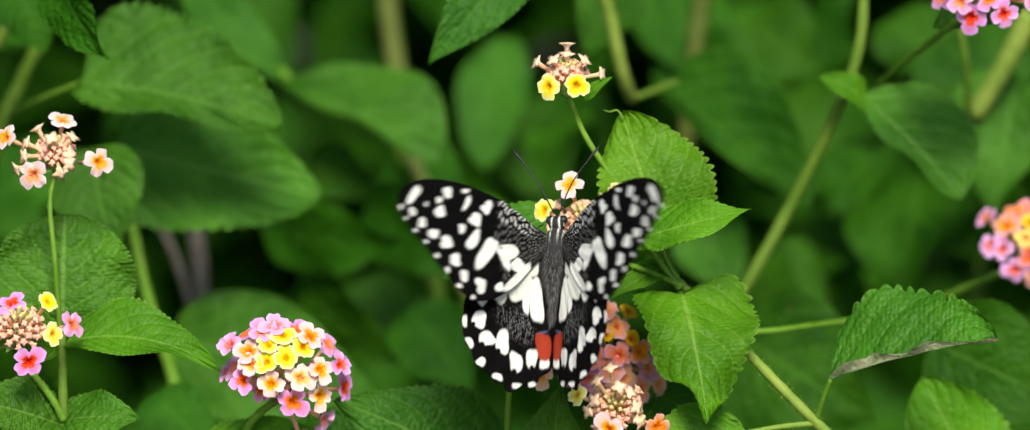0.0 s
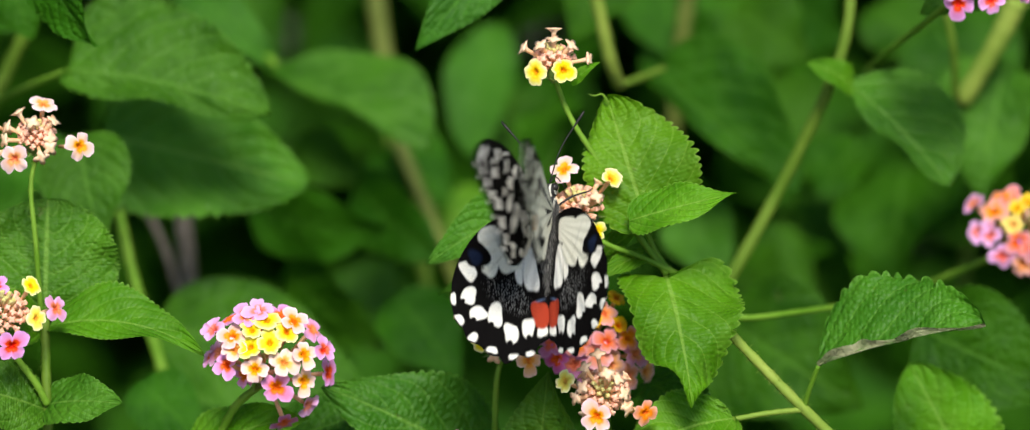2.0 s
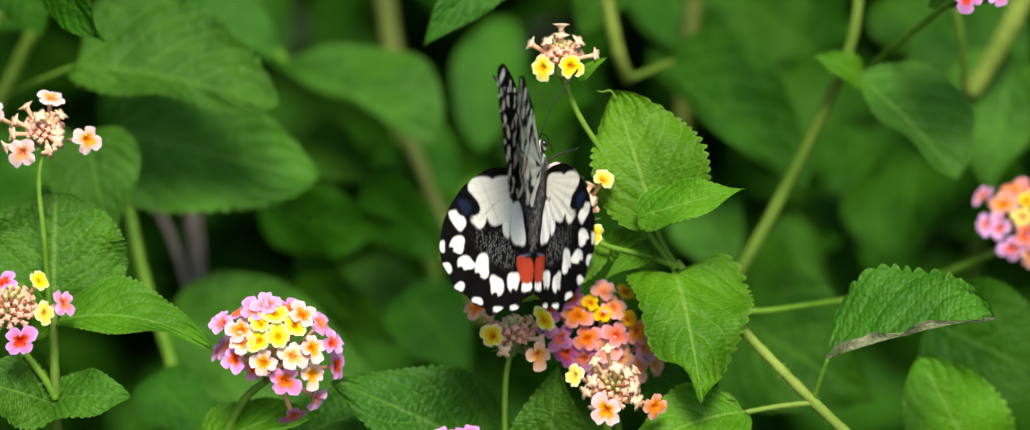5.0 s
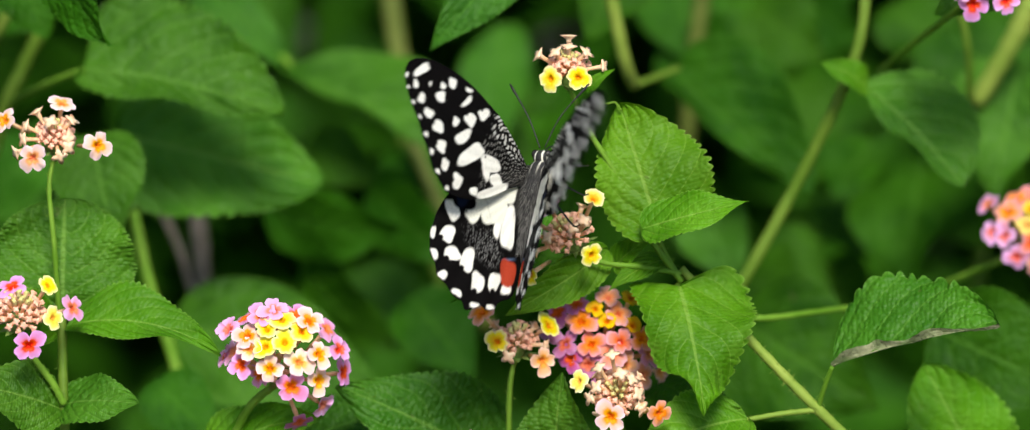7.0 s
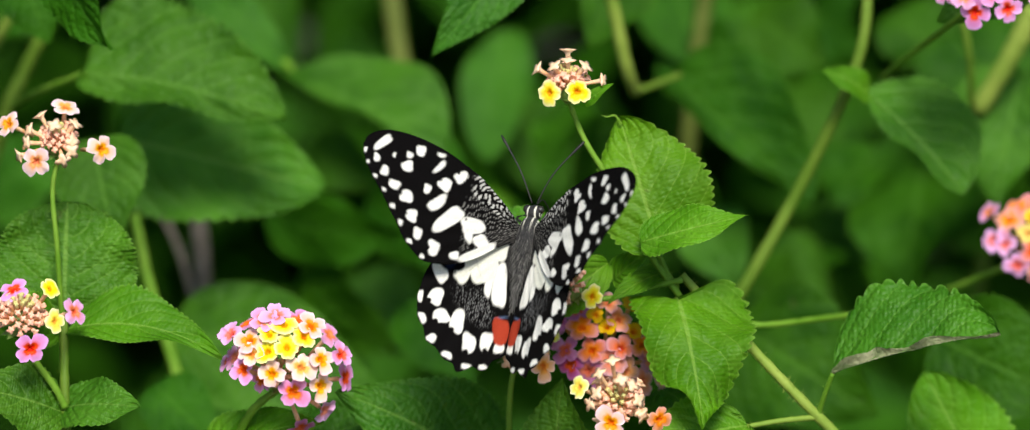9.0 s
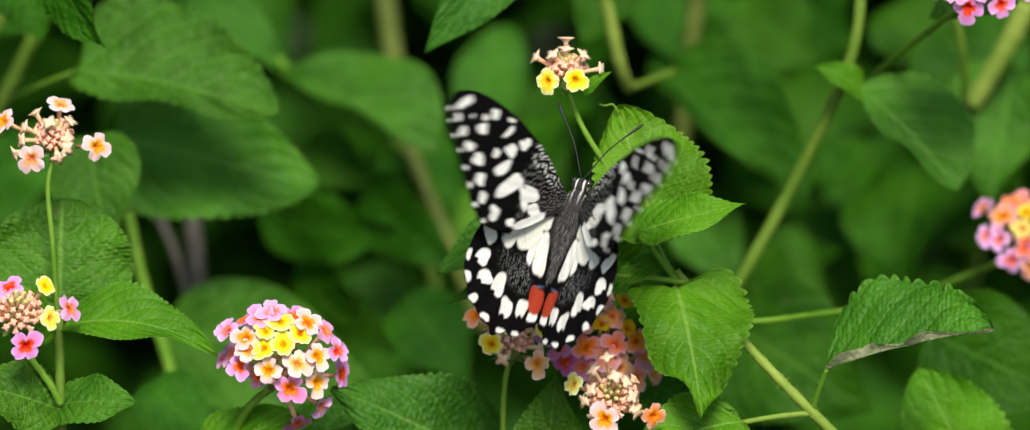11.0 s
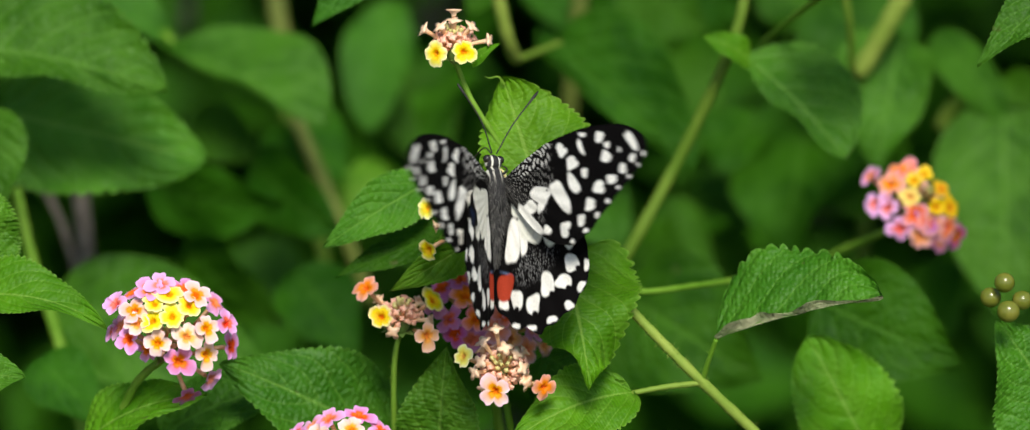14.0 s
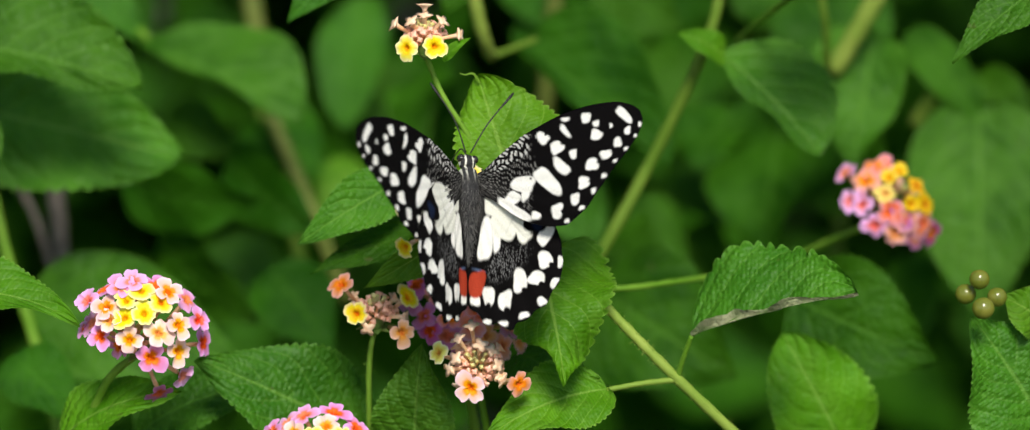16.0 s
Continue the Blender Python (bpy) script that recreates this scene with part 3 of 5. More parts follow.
right_head = flower((123.9, 80, -8.7), (0.38, -0.66, 0.64), [(98.1, 110, -23.9), (106.8, 97, -19.1), (116.2, 84, -14.5)], "full pink and orange lantana head deeper in the hedge",
    florets=[("pink", -7.1, -8.7, 0.5), ("pink", -4.1, -9.3, -4.5), ("mauve", 6.1, -6.7, -7.6), ("mauve", 10.1, -3.1, -6.4), ("rose", -6.2, -7.5, 6.3), ("rose", -4.3, -6.0, 9.4), ("rose", -0.3, -10.6, -1.1), ("rose", 0.9, -9.1, -6.4), ("rose", 7.7, -7.5, -4.3), ("amber", -0.6, -8.8, 6.9), ("amber", -1.5, -10.2, 3.2), ("amber", 1.9, -7.7, 8.4), ("amber", 6.2, -8.2, 5.0), ("amber", 8.3, -7.9, 0.4), ("amber", 4.6, -9.9, 0.7), ("pink", -10.5, -1.7, 8.2), ("rose", 3.7, -9.7, -3.6), ("mauve", 2.4, -10.2, -2.4), ("pink", -9.9, -6.4, 1.4), ("rose", -2.1, -6.1, 10.0)], young=16, young_r=8.5, seed=17, r0=1.0, r1=0.8)
corner_head = flower((108.8, 25, 52.9), (0.1, -0.5, 0.85), [(88.5, 100, 31.3), (93.8, 70, 37.0), (101.0, 40, 43.4)], "pink lantana head with orange throats at the hedge's top",
    dome=(26, 13.0, 100, FULL), young=2, young_r=3, seed=19, r0=0.9, r1=0.7)
low_head = flower((-11.4, 0, -64.4), (0.05, -0.7, 0.7), [(-15.8, 20, -99.1), (-13.4, 10, -80.3), (-12.3, 4, -70.9)], "full pink lantana head low in the hedge",
    florets=[("pink", -5.2, -3, 9.6), ("pink", 1.6, -3, 10.2), ("pink", 6.9, -4, 6.6), ("pink", -12.3, -4, 6.0), ("pink", -9.1, -2, 7.9), ("peach", -7.5, -8, 5.7), ("peach", -0.0, -7, 7.3), ("yellow", -2.7, -10, 4.8), ("yellow", 3.4, -10, 4.6), ("peach", 7.3, -8, 3.1), ("yellow", -0.0, -12, 1.9), ("peach", -4.3, -12, 1.0), ("pink", -10.0, -8, 1.9), ("pink", 4.6, -10, 0.1), ("pink", -13.9, -2, 2.7), ("pink", 9.4, -2, 2.7)], young=12, young_r=5, seed=21, r0=1.1, r1=0.8)


# ---- leafy shoots ----
def shoot(origin, label="leafy green lantana shoot with toothed leaves"):
    return thing("lantana_shoot", origin, label, "plant", "lantana shoots")


middle = shoot((70.9, 8, -51.9), "upright lantana shoot with bright toothed leaves and hairy stem")
stem(middle, [(84.9, 14, -62.8), (68.8, 8, -47.4), (59.2, 7, -37.7), (50.2, 7, -28.3), (45.5, 7, -24.0), (37.6, 7, -15.2)], 1.32, 0.95, STEM_YELLOW, hairs=420)
stem(middle, [(69.1, 8, -47.0), (70.2, 5, -42.7), (71.9, 2, -37.6)], 0.65, 0.5, name="petiole", hairs=20)
stem(middle, [(68.8, 8, -47.7), (60.4, 6, -48.5), (52.7, 5, -49.8)], 0.7, 0.6, STEM_YELLOW, name="petiole", hairs=20)
leaf(middle, (71.9, 2, -37.4), (108.6, -12, -27.4), 23.6, roll=-24, fold=0.16, curl=0.03, ripple=0.03, teeth=13, broad=0.74, blunt=0.56, lobe=0.04, puff=1.8, near=116, skew=-0.74, bite=1.5, material=LEAF_MID, label="curled leaf with a brown-edged underside")
leaf(middle, (52.8, 5, -49.6), (24.5, -6, -59.7), 19.0, roll=8, fold=0.15, curl=0.08, broad=0.6, bend=0.03)

upper = shoot((38.2, 7, -16.7), "side shoot with bright green toothed leaves under the flower stalks")
stem(upper, [(37.9, 7, -15.8), (35.2, 7, -11.3), (33.0, 6, -6.2)], 0.8, 0.5, name="petiole", hairs=30)
stem(upper, [(37.9, 7, -17.9), (37.5, 4, -18.7), (37.4, 2, -19.6)], 0.7, 0.5, name="petiole")
leaf(upper, (33.8, 2, -7.0), (24.5, 8, 23.6), 27.2, roll=-10, fold=0.07, curl=0.05, teeth=19, broad=0.74, blunt=0.62, skew=0.20, lobe=0.1, ripple=0.05, bite=1.2)
leaf(upper, (29.4, -4, -4.9), (53.0, -14, 1.6), 13.4, roll=-16, fold=0.18, curl=0.05, teeth=20, broad=0.6, bend=0.03)
leaf(upper, (38.0, 2, -18.0), (43.6, -12, -46.4), 29.0, roll=-8, fold=-0.10, curl=0.07, ripple=0.085, teeth=21, broad=0.40, blunt=0.72, lobe=0.24, skew=-0.2, bite=1.25, label="broad folded leaf with wavy margins")
leaf(upper, (23.5, 12, -14.0), (30.9, 4, -7.3), 7.5, roll=0, fold=0.2, teeth=12)
leaf(upper, (35.6, 10, -11.9), (21.9, 2, -18.7), 6.6, roll=10, fold=0.2, teeth=12)
leaf(upper, (22.0, 10, -9.8), (-1.5, 4, -25.0), 11.1, roll=-30, fold=0.25, teeth=18)
leaf(upper, (8.3, 22, 0.4), (-17.0, 14, -14.7), 14.0, roll=-6, fold=0.15, curl=0.06, teeth=20, material=LEAF_MID)
leaf(upper, (17.7, 26, -10.4), (-14.3, 20, -21.7), 10.7, roll=10, fold=0.15, curl=0.05, material=LEAF_DARK)
stem(upper, [(24.8, 7, 22.1), (23.4, 6, 23.9), (21.6, 5, 23.6), (20.3, 5, 24.0)], 0.3, 0.12, name="leaf_tip")

left = shoot((-103.2, 6, -53.0), "lantana shoot with broad dull-green toothed leaves beside young flower heads")
stem(left, [(-100.8, 20, -80.9), (-102.6, 8, -59.1), (-103.1, 5, -47.0), (-103.5, 6, -35.0), (-103.8, 8, -26.0)], 1.3, 1.0, STEM_DARK, hairs=120)
leaf(left, (-102.7, 8, -29.0), (-67.0, -6, -34.4), 15.4, roll=-14, fold=0.16, curl=0.06, ripple=0.04, teeth=28, skew=-0.28, bend=-0.075, broad=0.58)
leaf(left, (-104.0, 12, -25.6), (-103.7, 16, 0.2), 34.0, roll=0, fold=0.05, curl=0.05, teeth=32, broad=0.86, blunt=0.36, bite=1.15, puff=1.6, material=LEAF_MID)
leaf(left, (-103.3, 5, -47.0), (-85.5, -8, -46.1), 13.6, roll=-4, fold=0.14, curl=0.08, teeth=15, blunt=0.6, material=LEAF_MID)
leaf(left, (-103.3, 5, -48.2), (-125.6, -6, -41.5), 17.4, roll=0, fold=0.15, curl=0.08, teeth=15, material=LEAF_MID)
leaf(left, (-104.6, 10, -29.1), (-126.2, 0, -25.9), 13.6, roll=0, fold=0.15)

low = shoot((-3.6, 14, -65.4), "low lantana shoot with broad dark toothed leaves")
stem(low, [(0.9, 30, -87.6), (-1.4, 20, -71.8), (-3.6, 14, -62.4)], 1.4, 1.1)
leaf(low, (-1.4, 30, -62.4), (-41.0, 16, -42.2), 30.0, roll=-2, fold=0.10, curl=0.06, material=LEAF_MID, teeth=28)
leaf(low, (8.5, 16, -67.0), (10.2, 6, -39.2), 20.0, roll=-12, fold=0.18, curl=0.06, material=LEAF_MID, teeth=20)
leaf(low, (30.5, 20, -59.6), (50.4, 4, -46.9), 16.7, roll=-4, fold=0.15, material=LEAF)
leaf(low, (32.9, 26, -41.6), (49.1, 10, -54.7), 18.3, roll=-4, fold=0.15, material=LEAF_GREY)
leaf(low, (-73.3, 18, -61.1), (-45.6, 4, -48.4), 18.2, roll=-20, fold=0.15, teeth=24)
leaf(low, (-56.1, 40, -60.5), (-26.6, 30, -47.9), 20.0, roll=-10, fold=0.1, material=LEAF_GREY)

right_low = shoot((105.8, 22, -65.8), "lantana shoot with pale toothed leaves low in the hedge")
stem(right_low, [(110.3, 40, -88.2), (107.0, 28, -72.2), (105.0, 20, -62.7)], 1.2, 1.0)
leaf(right_low, (111.7, 52, -67.8), (95.8, 44, -38.2), 25.5, roll=-12, fold=0.14, curl=0.06, teeth=20, blunt=0.55, broad=0.85)
leaf(right_low, (154.4, 12, -60.4), (137.0, 6, -33.8), 31.0, roll=0, fold=0.12, curl=0.05, teeth=26, material=LEAF_MID)
leaf(right_low, (153.1, 10, -35.1), (143.6, 6, -29.0), 13.6, roll=0, fold=0.12)
leaf(right_low, (126.1, 120, -29.6), (116.3, 112, -52.9), 20.0, roll=24, fold=0.12, material=LEAF_MID)
leaf(right_low, (104.1, 110, -31.6), (125.1, 100, -48.5), 16.0, roll=16, fold=0.1, material=LEAF_MID)

edge = shoot((168.1, 10, 43.2), "lantana twig with one grey-green leaf")
stem(edge, [(184.4, 30, 31.6), (168.4, 12, 43.3), (160.6, 10, 47.8)], 0.9, 0.7)
leaf(edge, (160.6, 10, 46.2), (131.6, 0, 25.3), 15.7, roll=14, fold=0.2, curl=0.08, material=LEAF_GREY, teeth=26)

berries = thing("lantana_berries", (138.5, 6, -35.0), "cluster of unripe green lantana berries on a thin stalk", "berries")
stem(berries, [(150.1, 34, -64.0), (142.4, 22, -46.0), (140.2, 12, -38.1), (138.9, 6, -30.4)], 0.9, 0.6, name="stalk", hairs=30)
for q, r in (((137.6, -1, -25.0), 2.35), ((134.8, 3, -28.4), 2.4), ((138.1, -4, -31.5), 2.6), ((141.8, 1, -29.1), 2.3)):
    bm = bmesh.new()
    bmesh.ops.create_uvsphere(bm, u_segments=20, v_segments=14, radius=r * MM)
    for w in bm.verts:
        w.co = w.co * (1 - 0.05 * max(0, w.co.z / (r * MM)) ** 4) + local(q, berries)
    part("berry", bm, BERRY, berries)

# ---- deeper shoots, out of focus ----
deep_left = shoot((-123.5, 128, 25.7), "shaded lantana shoot with large soft-green leaves")
stem(deep_left, [(-140.3, 150, -15.5), (-128.4, 128, 20.8), (-122.5, 124, 33.8), (-116.2, 119, 46.7), (-111.4, 119, 63.0)], 2.0, 1.6, STEM_DARK)
stem(deep_left, [(-126.8, 128, 24.4), (-116.3, 100, 28.1), (-104.7, 82, 31.9)], 1.0, 0.8, name="petiole")
stem(deep_left, [(-137.0, 150, 34.4), (-127.6, 137, 47.3), (-121.9, 128, 60.1)], 1.4, 1.2, STEM_YELLOW)
leaf(deep_left, (-104.7, 82, 31.9), (-56.1, 72, 21.0), 29.5, roll=-2, fold=0.12, curl=0.05, skew=-0.5, broad=0.52, blunt=0.5, bend=-0.02, material=LEAF_GREY, teeth=22, bite=1.5, puff=2.6)
leaf(deep_left, (-99.3, 114, 16.8), (-47.8, 106, 4.5), 35.0, roll=14, fold=0.05, curl=0.02, broad=0.6, blunt=0.55, material=LEAF_MID, teeth=18, puff=1.3)
leaf(deep_left, (-102.2, 82, 16.2), (-96.0, 72, -10.7), 24.0, roll=14, fold=0.1, material=LEAF_GREY, puff=1.4)
leaf(deep_left, (-106.7, 30, 57.6), (-94.7, 22, 35.7), 20.0, roll=64, fold=0.2, bend=-0.06, material=LEAF_DARK, teeth=22)
leaf(deep_left, (-121.4, 84, 56.7), (-113.1, 80, 39.1), 17.5, roll=0, fold=0.2, fine=False, material=LEAF_DARK)
leaf(deep_left, (-87.9, 330, 78.0), (-62.0, 320, 40.0), 30.0, roll=-16, fold=0.1, fine=False, material=LEAF_DARK)

deep_mid = shoot((-81.1, 260, -16.6), "shaded lantana shoot with woody lower stems and large leaves")
stem(deep_mid, [(-79.3, 172, -40.1), (-80.2, 172, -25.1), (-81.1, 172, -13.2), (-82.2, 172, -1.3), (-83.3, 172, 13.8)], 2.5, 2.2, WOOD)
stem(deep_mid, [(-83.9, 184, -23.8), (-87.0, 184, -13.2), (-90.5, 184, -5.2), (-93.9, 184, 1.8)], 1.1, 0.9, WOOD)
stem(deep_mid, [(-76.5, 106, -69.9), (-84.2, 106, -39.2), (-90.7, 106, -18.2), (-94.2, 106, -2.1)], 1.6, 1.4)
leaf(deep_mid, (-61.4, 172, 33.2), (-19.3, 150, 14.0), 23.0, roll=-16, fold=0.12, curl=0.08, skew=-0.72, broad=1.5, blunt=0.55, fine=False, material=LEAF_GREY)
leaf(deep_mid, (-85.0, 186, 59.1), (-54.7, 174, 31.3), 13.5, roll=6, fold=0.1, fine=False, material=LEAF_GREY)
stem(deep_mid, [(-77.7, 194, 52.6), (-67.1, 185, 43.7), (-58.0, 172, 34.9)], 1.3, 1.0, name="petiole")
leaf(deep_mid, (-85.9, 134, -31.0), (-31.7, 122, -48.2), 35.0, roll=8, fold=0.1, fine=False, material=LEAF_GREY)
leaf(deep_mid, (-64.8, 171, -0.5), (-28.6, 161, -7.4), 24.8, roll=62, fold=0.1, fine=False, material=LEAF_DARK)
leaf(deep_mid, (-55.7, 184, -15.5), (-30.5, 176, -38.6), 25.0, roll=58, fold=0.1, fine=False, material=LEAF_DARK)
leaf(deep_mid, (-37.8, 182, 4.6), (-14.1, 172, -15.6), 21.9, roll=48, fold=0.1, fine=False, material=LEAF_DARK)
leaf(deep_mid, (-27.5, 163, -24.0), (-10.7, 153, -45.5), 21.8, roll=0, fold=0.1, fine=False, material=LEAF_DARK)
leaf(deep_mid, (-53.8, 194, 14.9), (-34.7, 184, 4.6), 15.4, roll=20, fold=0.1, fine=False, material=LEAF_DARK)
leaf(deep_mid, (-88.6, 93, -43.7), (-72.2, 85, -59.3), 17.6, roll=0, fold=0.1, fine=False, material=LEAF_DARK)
leaf(deep_mid, (-43.6, 260, -18.4), (-25.6, 250, -41.3), 21.4, roll=0, fold=0.1, fine=False, material=LEAF_MID)
leaf(deep_mid, (-3.7, 232, 3.0), (-19.5, 226, -12.0), 12.0, roll=-10, fold=0.1, fine=False, material=LEAF)

deep_top = shoot((23.6, 106, 43.1), "lantana shoot with a pale stem and hanging leaves behind the flowers")
stem(deep_top, [(18.6, 97, 62.1), (22.7, 102, 51.0), (26.5, 110, 35.1), (29.0, 119, 28.8)], 1.8, 1.5, STEM_YELLOW)
stem(deep_top, [(29.0, 119, 28.8), (33.7, 124, 30.6), (40.4, 132, 33.3)], 0.9, 0.8, STEM_DARK, name="petiole")
stem(deep_top, [(51.4, 216, 67.2), (49.1, 220, 53.4), (46.8, 225, 36.2), (45.1, 238, 11.8)], 2.2, 2.0, STEM_OLIVE)
stem(deep_top, [(-36.4, 260, 69.1), (-34.3, 260, 54.8), (-31.8, 260, 38.7), (-25.7, 260, 12.0), (-16.8, 260, -16.6)], 2.6, 2.2, STEM_OLIVE)
stem(deep_top, [(-33.5, 207, 34.0), (-29.6, 203, 21.9), (-24.4, 198, 8.8), (-16.1, 194, -11.1), (-7.6, 198, -33.1)], 2.0, 1.9, STEM_OLIVE)
stem(deep_top, [(-30.7, 225, 24.4), (-28.4, 225, 7.0), (-25.0, 225, -5.3), (-21.6, 225, -15.8), (-19.7, 225, -28.0), (-18.8, 225, -43.7)], 1.8, 1.7, STEM_DARK)
leaf(deep_top, (4.3, 49, 64.3), (-20.3, 39, 35.5), 17.0, roll=-10, fold=0.2, curl=0.06, teeth=24, material=LEAF_GREY)
leaf(deep_top, (-2.1, 258, 48.0), (-9.0, 240, 13.2), 20.0, roll=8, fold=0.15, curl=0.1, broad=1.0, blunt=0.55, fine=False, material=LEAF_GREY)
leaf(deep_top, (29.3, 150, 61.0), (17.5, 140, 40.8), 20.0, roll=0, fold=0.1, fine=False, material=LEAF_DARK)
# the shadow on this leaf comes from the darkened leaf material
leaf(deep_top, (39.2, 150, 33.3), (73.3, 132, 2.1), 24.0, roll=24, fold=0.1, curl=0.06, skew=-0.62, broad=0.7, blunt=0.6, fine=False, material=LEAF_DARK)
leaf(deep_top, (-0.7, 282, 28.4), (11.9, 272, -0.5), 23.5, roll=0, fold=0.1, fine=False, material=LEAF_DARK)
leaf(deep_top, (48.3, 172, -0.5), (56.3, 162, -20.6), 20.2, roll=20, fold=0.1, fine=False, material=LEAF_GREY)
leaf(deep_top, (60.9, 194, 50.8), (79.3, 184, 36.9), 25.7, roll=24, fold=0.1, fine=False, material=LEAF_DARK)

deep_right = shoot((82.0, 84, 26.5), "lantana shoot with overlapping large soft-green leaves")
stem(deep_right, [(47.3, 93, -30.9), (54.8, 88, -19.3), (67.7, 84, 4.3), (78.0, 75, 26.4), (82.8, 71, 42.0), (83.8, 71, 60.9)], 1.7, 1.3, STEM_DARK)
stem(deep_right, [(128.4, 128, 50.3), (124.2, 132, 40.6), (115.7, 141, 25.0)], 2.8, 2.4, STEM_YELLOW)
stem(deep_right, [(108.4, 106, 49.5), (111.0, 110, 38.3), (112.3, 119, 25.6)], 0.9, 0.9, STEM_DARK)
stem(deep_right, [(148.5, 172, 27.5), (144.8, 172, 20.8), (140.2, 181, 12.1)], 2.2, 2.2, STEM_YELLOW)
leaf(deep_right, (82.9, 78, 28.6), (106.7, 66, 4.2), 22.5, roll=-14, fold=0.04, curl=0.06, skew=-0.6, broad=1.0, blunt=0.55, teeth=16, material=LEAF_MID)
leaf(deep_right, (84.0, 70, 27.5), (72.8, 62, 33.0), 8.0, roll=0, fold=0.2, blunt=0.6, fine=False)
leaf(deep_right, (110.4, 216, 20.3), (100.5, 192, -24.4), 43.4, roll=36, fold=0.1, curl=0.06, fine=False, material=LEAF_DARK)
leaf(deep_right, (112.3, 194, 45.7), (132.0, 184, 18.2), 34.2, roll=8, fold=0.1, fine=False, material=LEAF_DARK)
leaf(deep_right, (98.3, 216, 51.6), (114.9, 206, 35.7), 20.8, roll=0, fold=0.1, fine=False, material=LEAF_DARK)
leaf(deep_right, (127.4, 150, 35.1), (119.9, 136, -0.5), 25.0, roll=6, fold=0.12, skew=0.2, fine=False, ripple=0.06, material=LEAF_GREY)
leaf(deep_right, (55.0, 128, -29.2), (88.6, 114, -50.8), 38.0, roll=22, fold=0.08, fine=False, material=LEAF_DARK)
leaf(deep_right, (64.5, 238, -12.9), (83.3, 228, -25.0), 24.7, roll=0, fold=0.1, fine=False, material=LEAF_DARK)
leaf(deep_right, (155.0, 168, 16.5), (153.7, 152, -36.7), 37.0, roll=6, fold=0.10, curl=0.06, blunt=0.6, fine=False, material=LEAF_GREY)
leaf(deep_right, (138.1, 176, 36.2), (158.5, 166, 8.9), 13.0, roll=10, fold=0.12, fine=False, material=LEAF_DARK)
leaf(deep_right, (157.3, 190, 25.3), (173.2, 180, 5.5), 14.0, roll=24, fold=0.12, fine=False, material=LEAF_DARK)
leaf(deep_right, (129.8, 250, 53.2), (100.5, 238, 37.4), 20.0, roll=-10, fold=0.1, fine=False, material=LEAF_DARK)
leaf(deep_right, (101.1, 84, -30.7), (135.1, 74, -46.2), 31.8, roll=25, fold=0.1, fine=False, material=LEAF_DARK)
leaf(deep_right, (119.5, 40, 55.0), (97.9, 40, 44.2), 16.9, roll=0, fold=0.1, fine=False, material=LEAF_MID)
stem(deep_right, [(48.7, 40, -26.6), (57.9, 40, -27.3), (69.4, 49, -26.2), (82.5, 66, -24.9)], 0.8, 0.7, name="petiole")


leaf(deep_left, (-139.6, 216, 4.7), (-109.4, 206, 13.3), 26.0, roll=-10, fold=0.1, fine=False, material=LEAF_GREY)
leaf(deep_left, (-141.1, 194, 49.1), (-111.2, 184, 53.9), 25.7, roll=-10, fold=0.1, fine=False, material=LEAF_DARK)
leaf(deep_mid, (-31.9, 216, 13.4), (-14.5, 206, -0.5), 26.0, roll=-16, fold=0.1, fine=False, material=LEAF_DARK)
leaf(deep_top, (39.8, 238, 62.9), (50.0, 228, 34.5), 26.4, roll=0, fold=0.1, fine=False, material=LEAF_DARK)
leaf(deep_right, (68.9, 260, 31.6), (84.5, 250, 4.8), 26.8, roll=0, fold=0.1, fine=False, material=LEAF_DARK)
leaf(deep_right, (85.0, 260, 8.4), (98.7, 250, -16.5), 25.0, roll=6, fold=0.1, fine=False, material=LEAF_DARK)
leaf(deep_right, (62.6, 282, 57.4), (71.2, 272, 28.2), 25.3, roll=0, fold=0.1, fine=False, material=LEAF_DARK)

# fill for the right-hand gaps, darkened by material and tilt to pass as shade
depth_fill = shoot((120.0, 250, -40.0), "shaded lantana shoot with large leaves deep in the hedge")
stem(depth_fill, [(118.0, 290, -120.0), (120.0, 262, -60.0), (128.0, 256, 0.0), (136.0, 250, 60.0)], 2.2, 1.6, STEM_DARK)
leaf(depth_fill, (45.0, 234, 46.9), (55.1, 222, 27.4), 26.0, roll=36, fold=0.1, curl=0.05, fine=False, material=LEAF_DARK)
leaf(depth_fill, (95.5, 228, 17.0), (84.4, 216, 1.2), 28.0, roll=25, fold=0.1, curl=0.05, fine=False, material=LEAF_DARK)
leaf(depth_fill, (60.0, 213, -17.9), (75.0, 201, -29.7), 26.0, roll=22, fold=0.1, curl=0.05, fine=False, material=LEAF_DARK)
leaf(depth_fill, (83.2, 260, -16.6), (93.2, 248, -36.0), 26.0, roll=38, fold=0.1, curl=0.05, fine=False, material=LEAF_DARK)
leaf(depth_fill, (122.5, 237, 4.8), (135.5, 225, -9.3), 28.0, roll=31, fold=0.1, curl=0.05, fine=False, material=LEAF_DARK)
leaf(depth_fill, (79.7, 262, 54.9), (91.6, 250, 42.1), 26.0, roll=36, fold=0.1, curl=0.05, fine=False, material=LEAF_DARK)
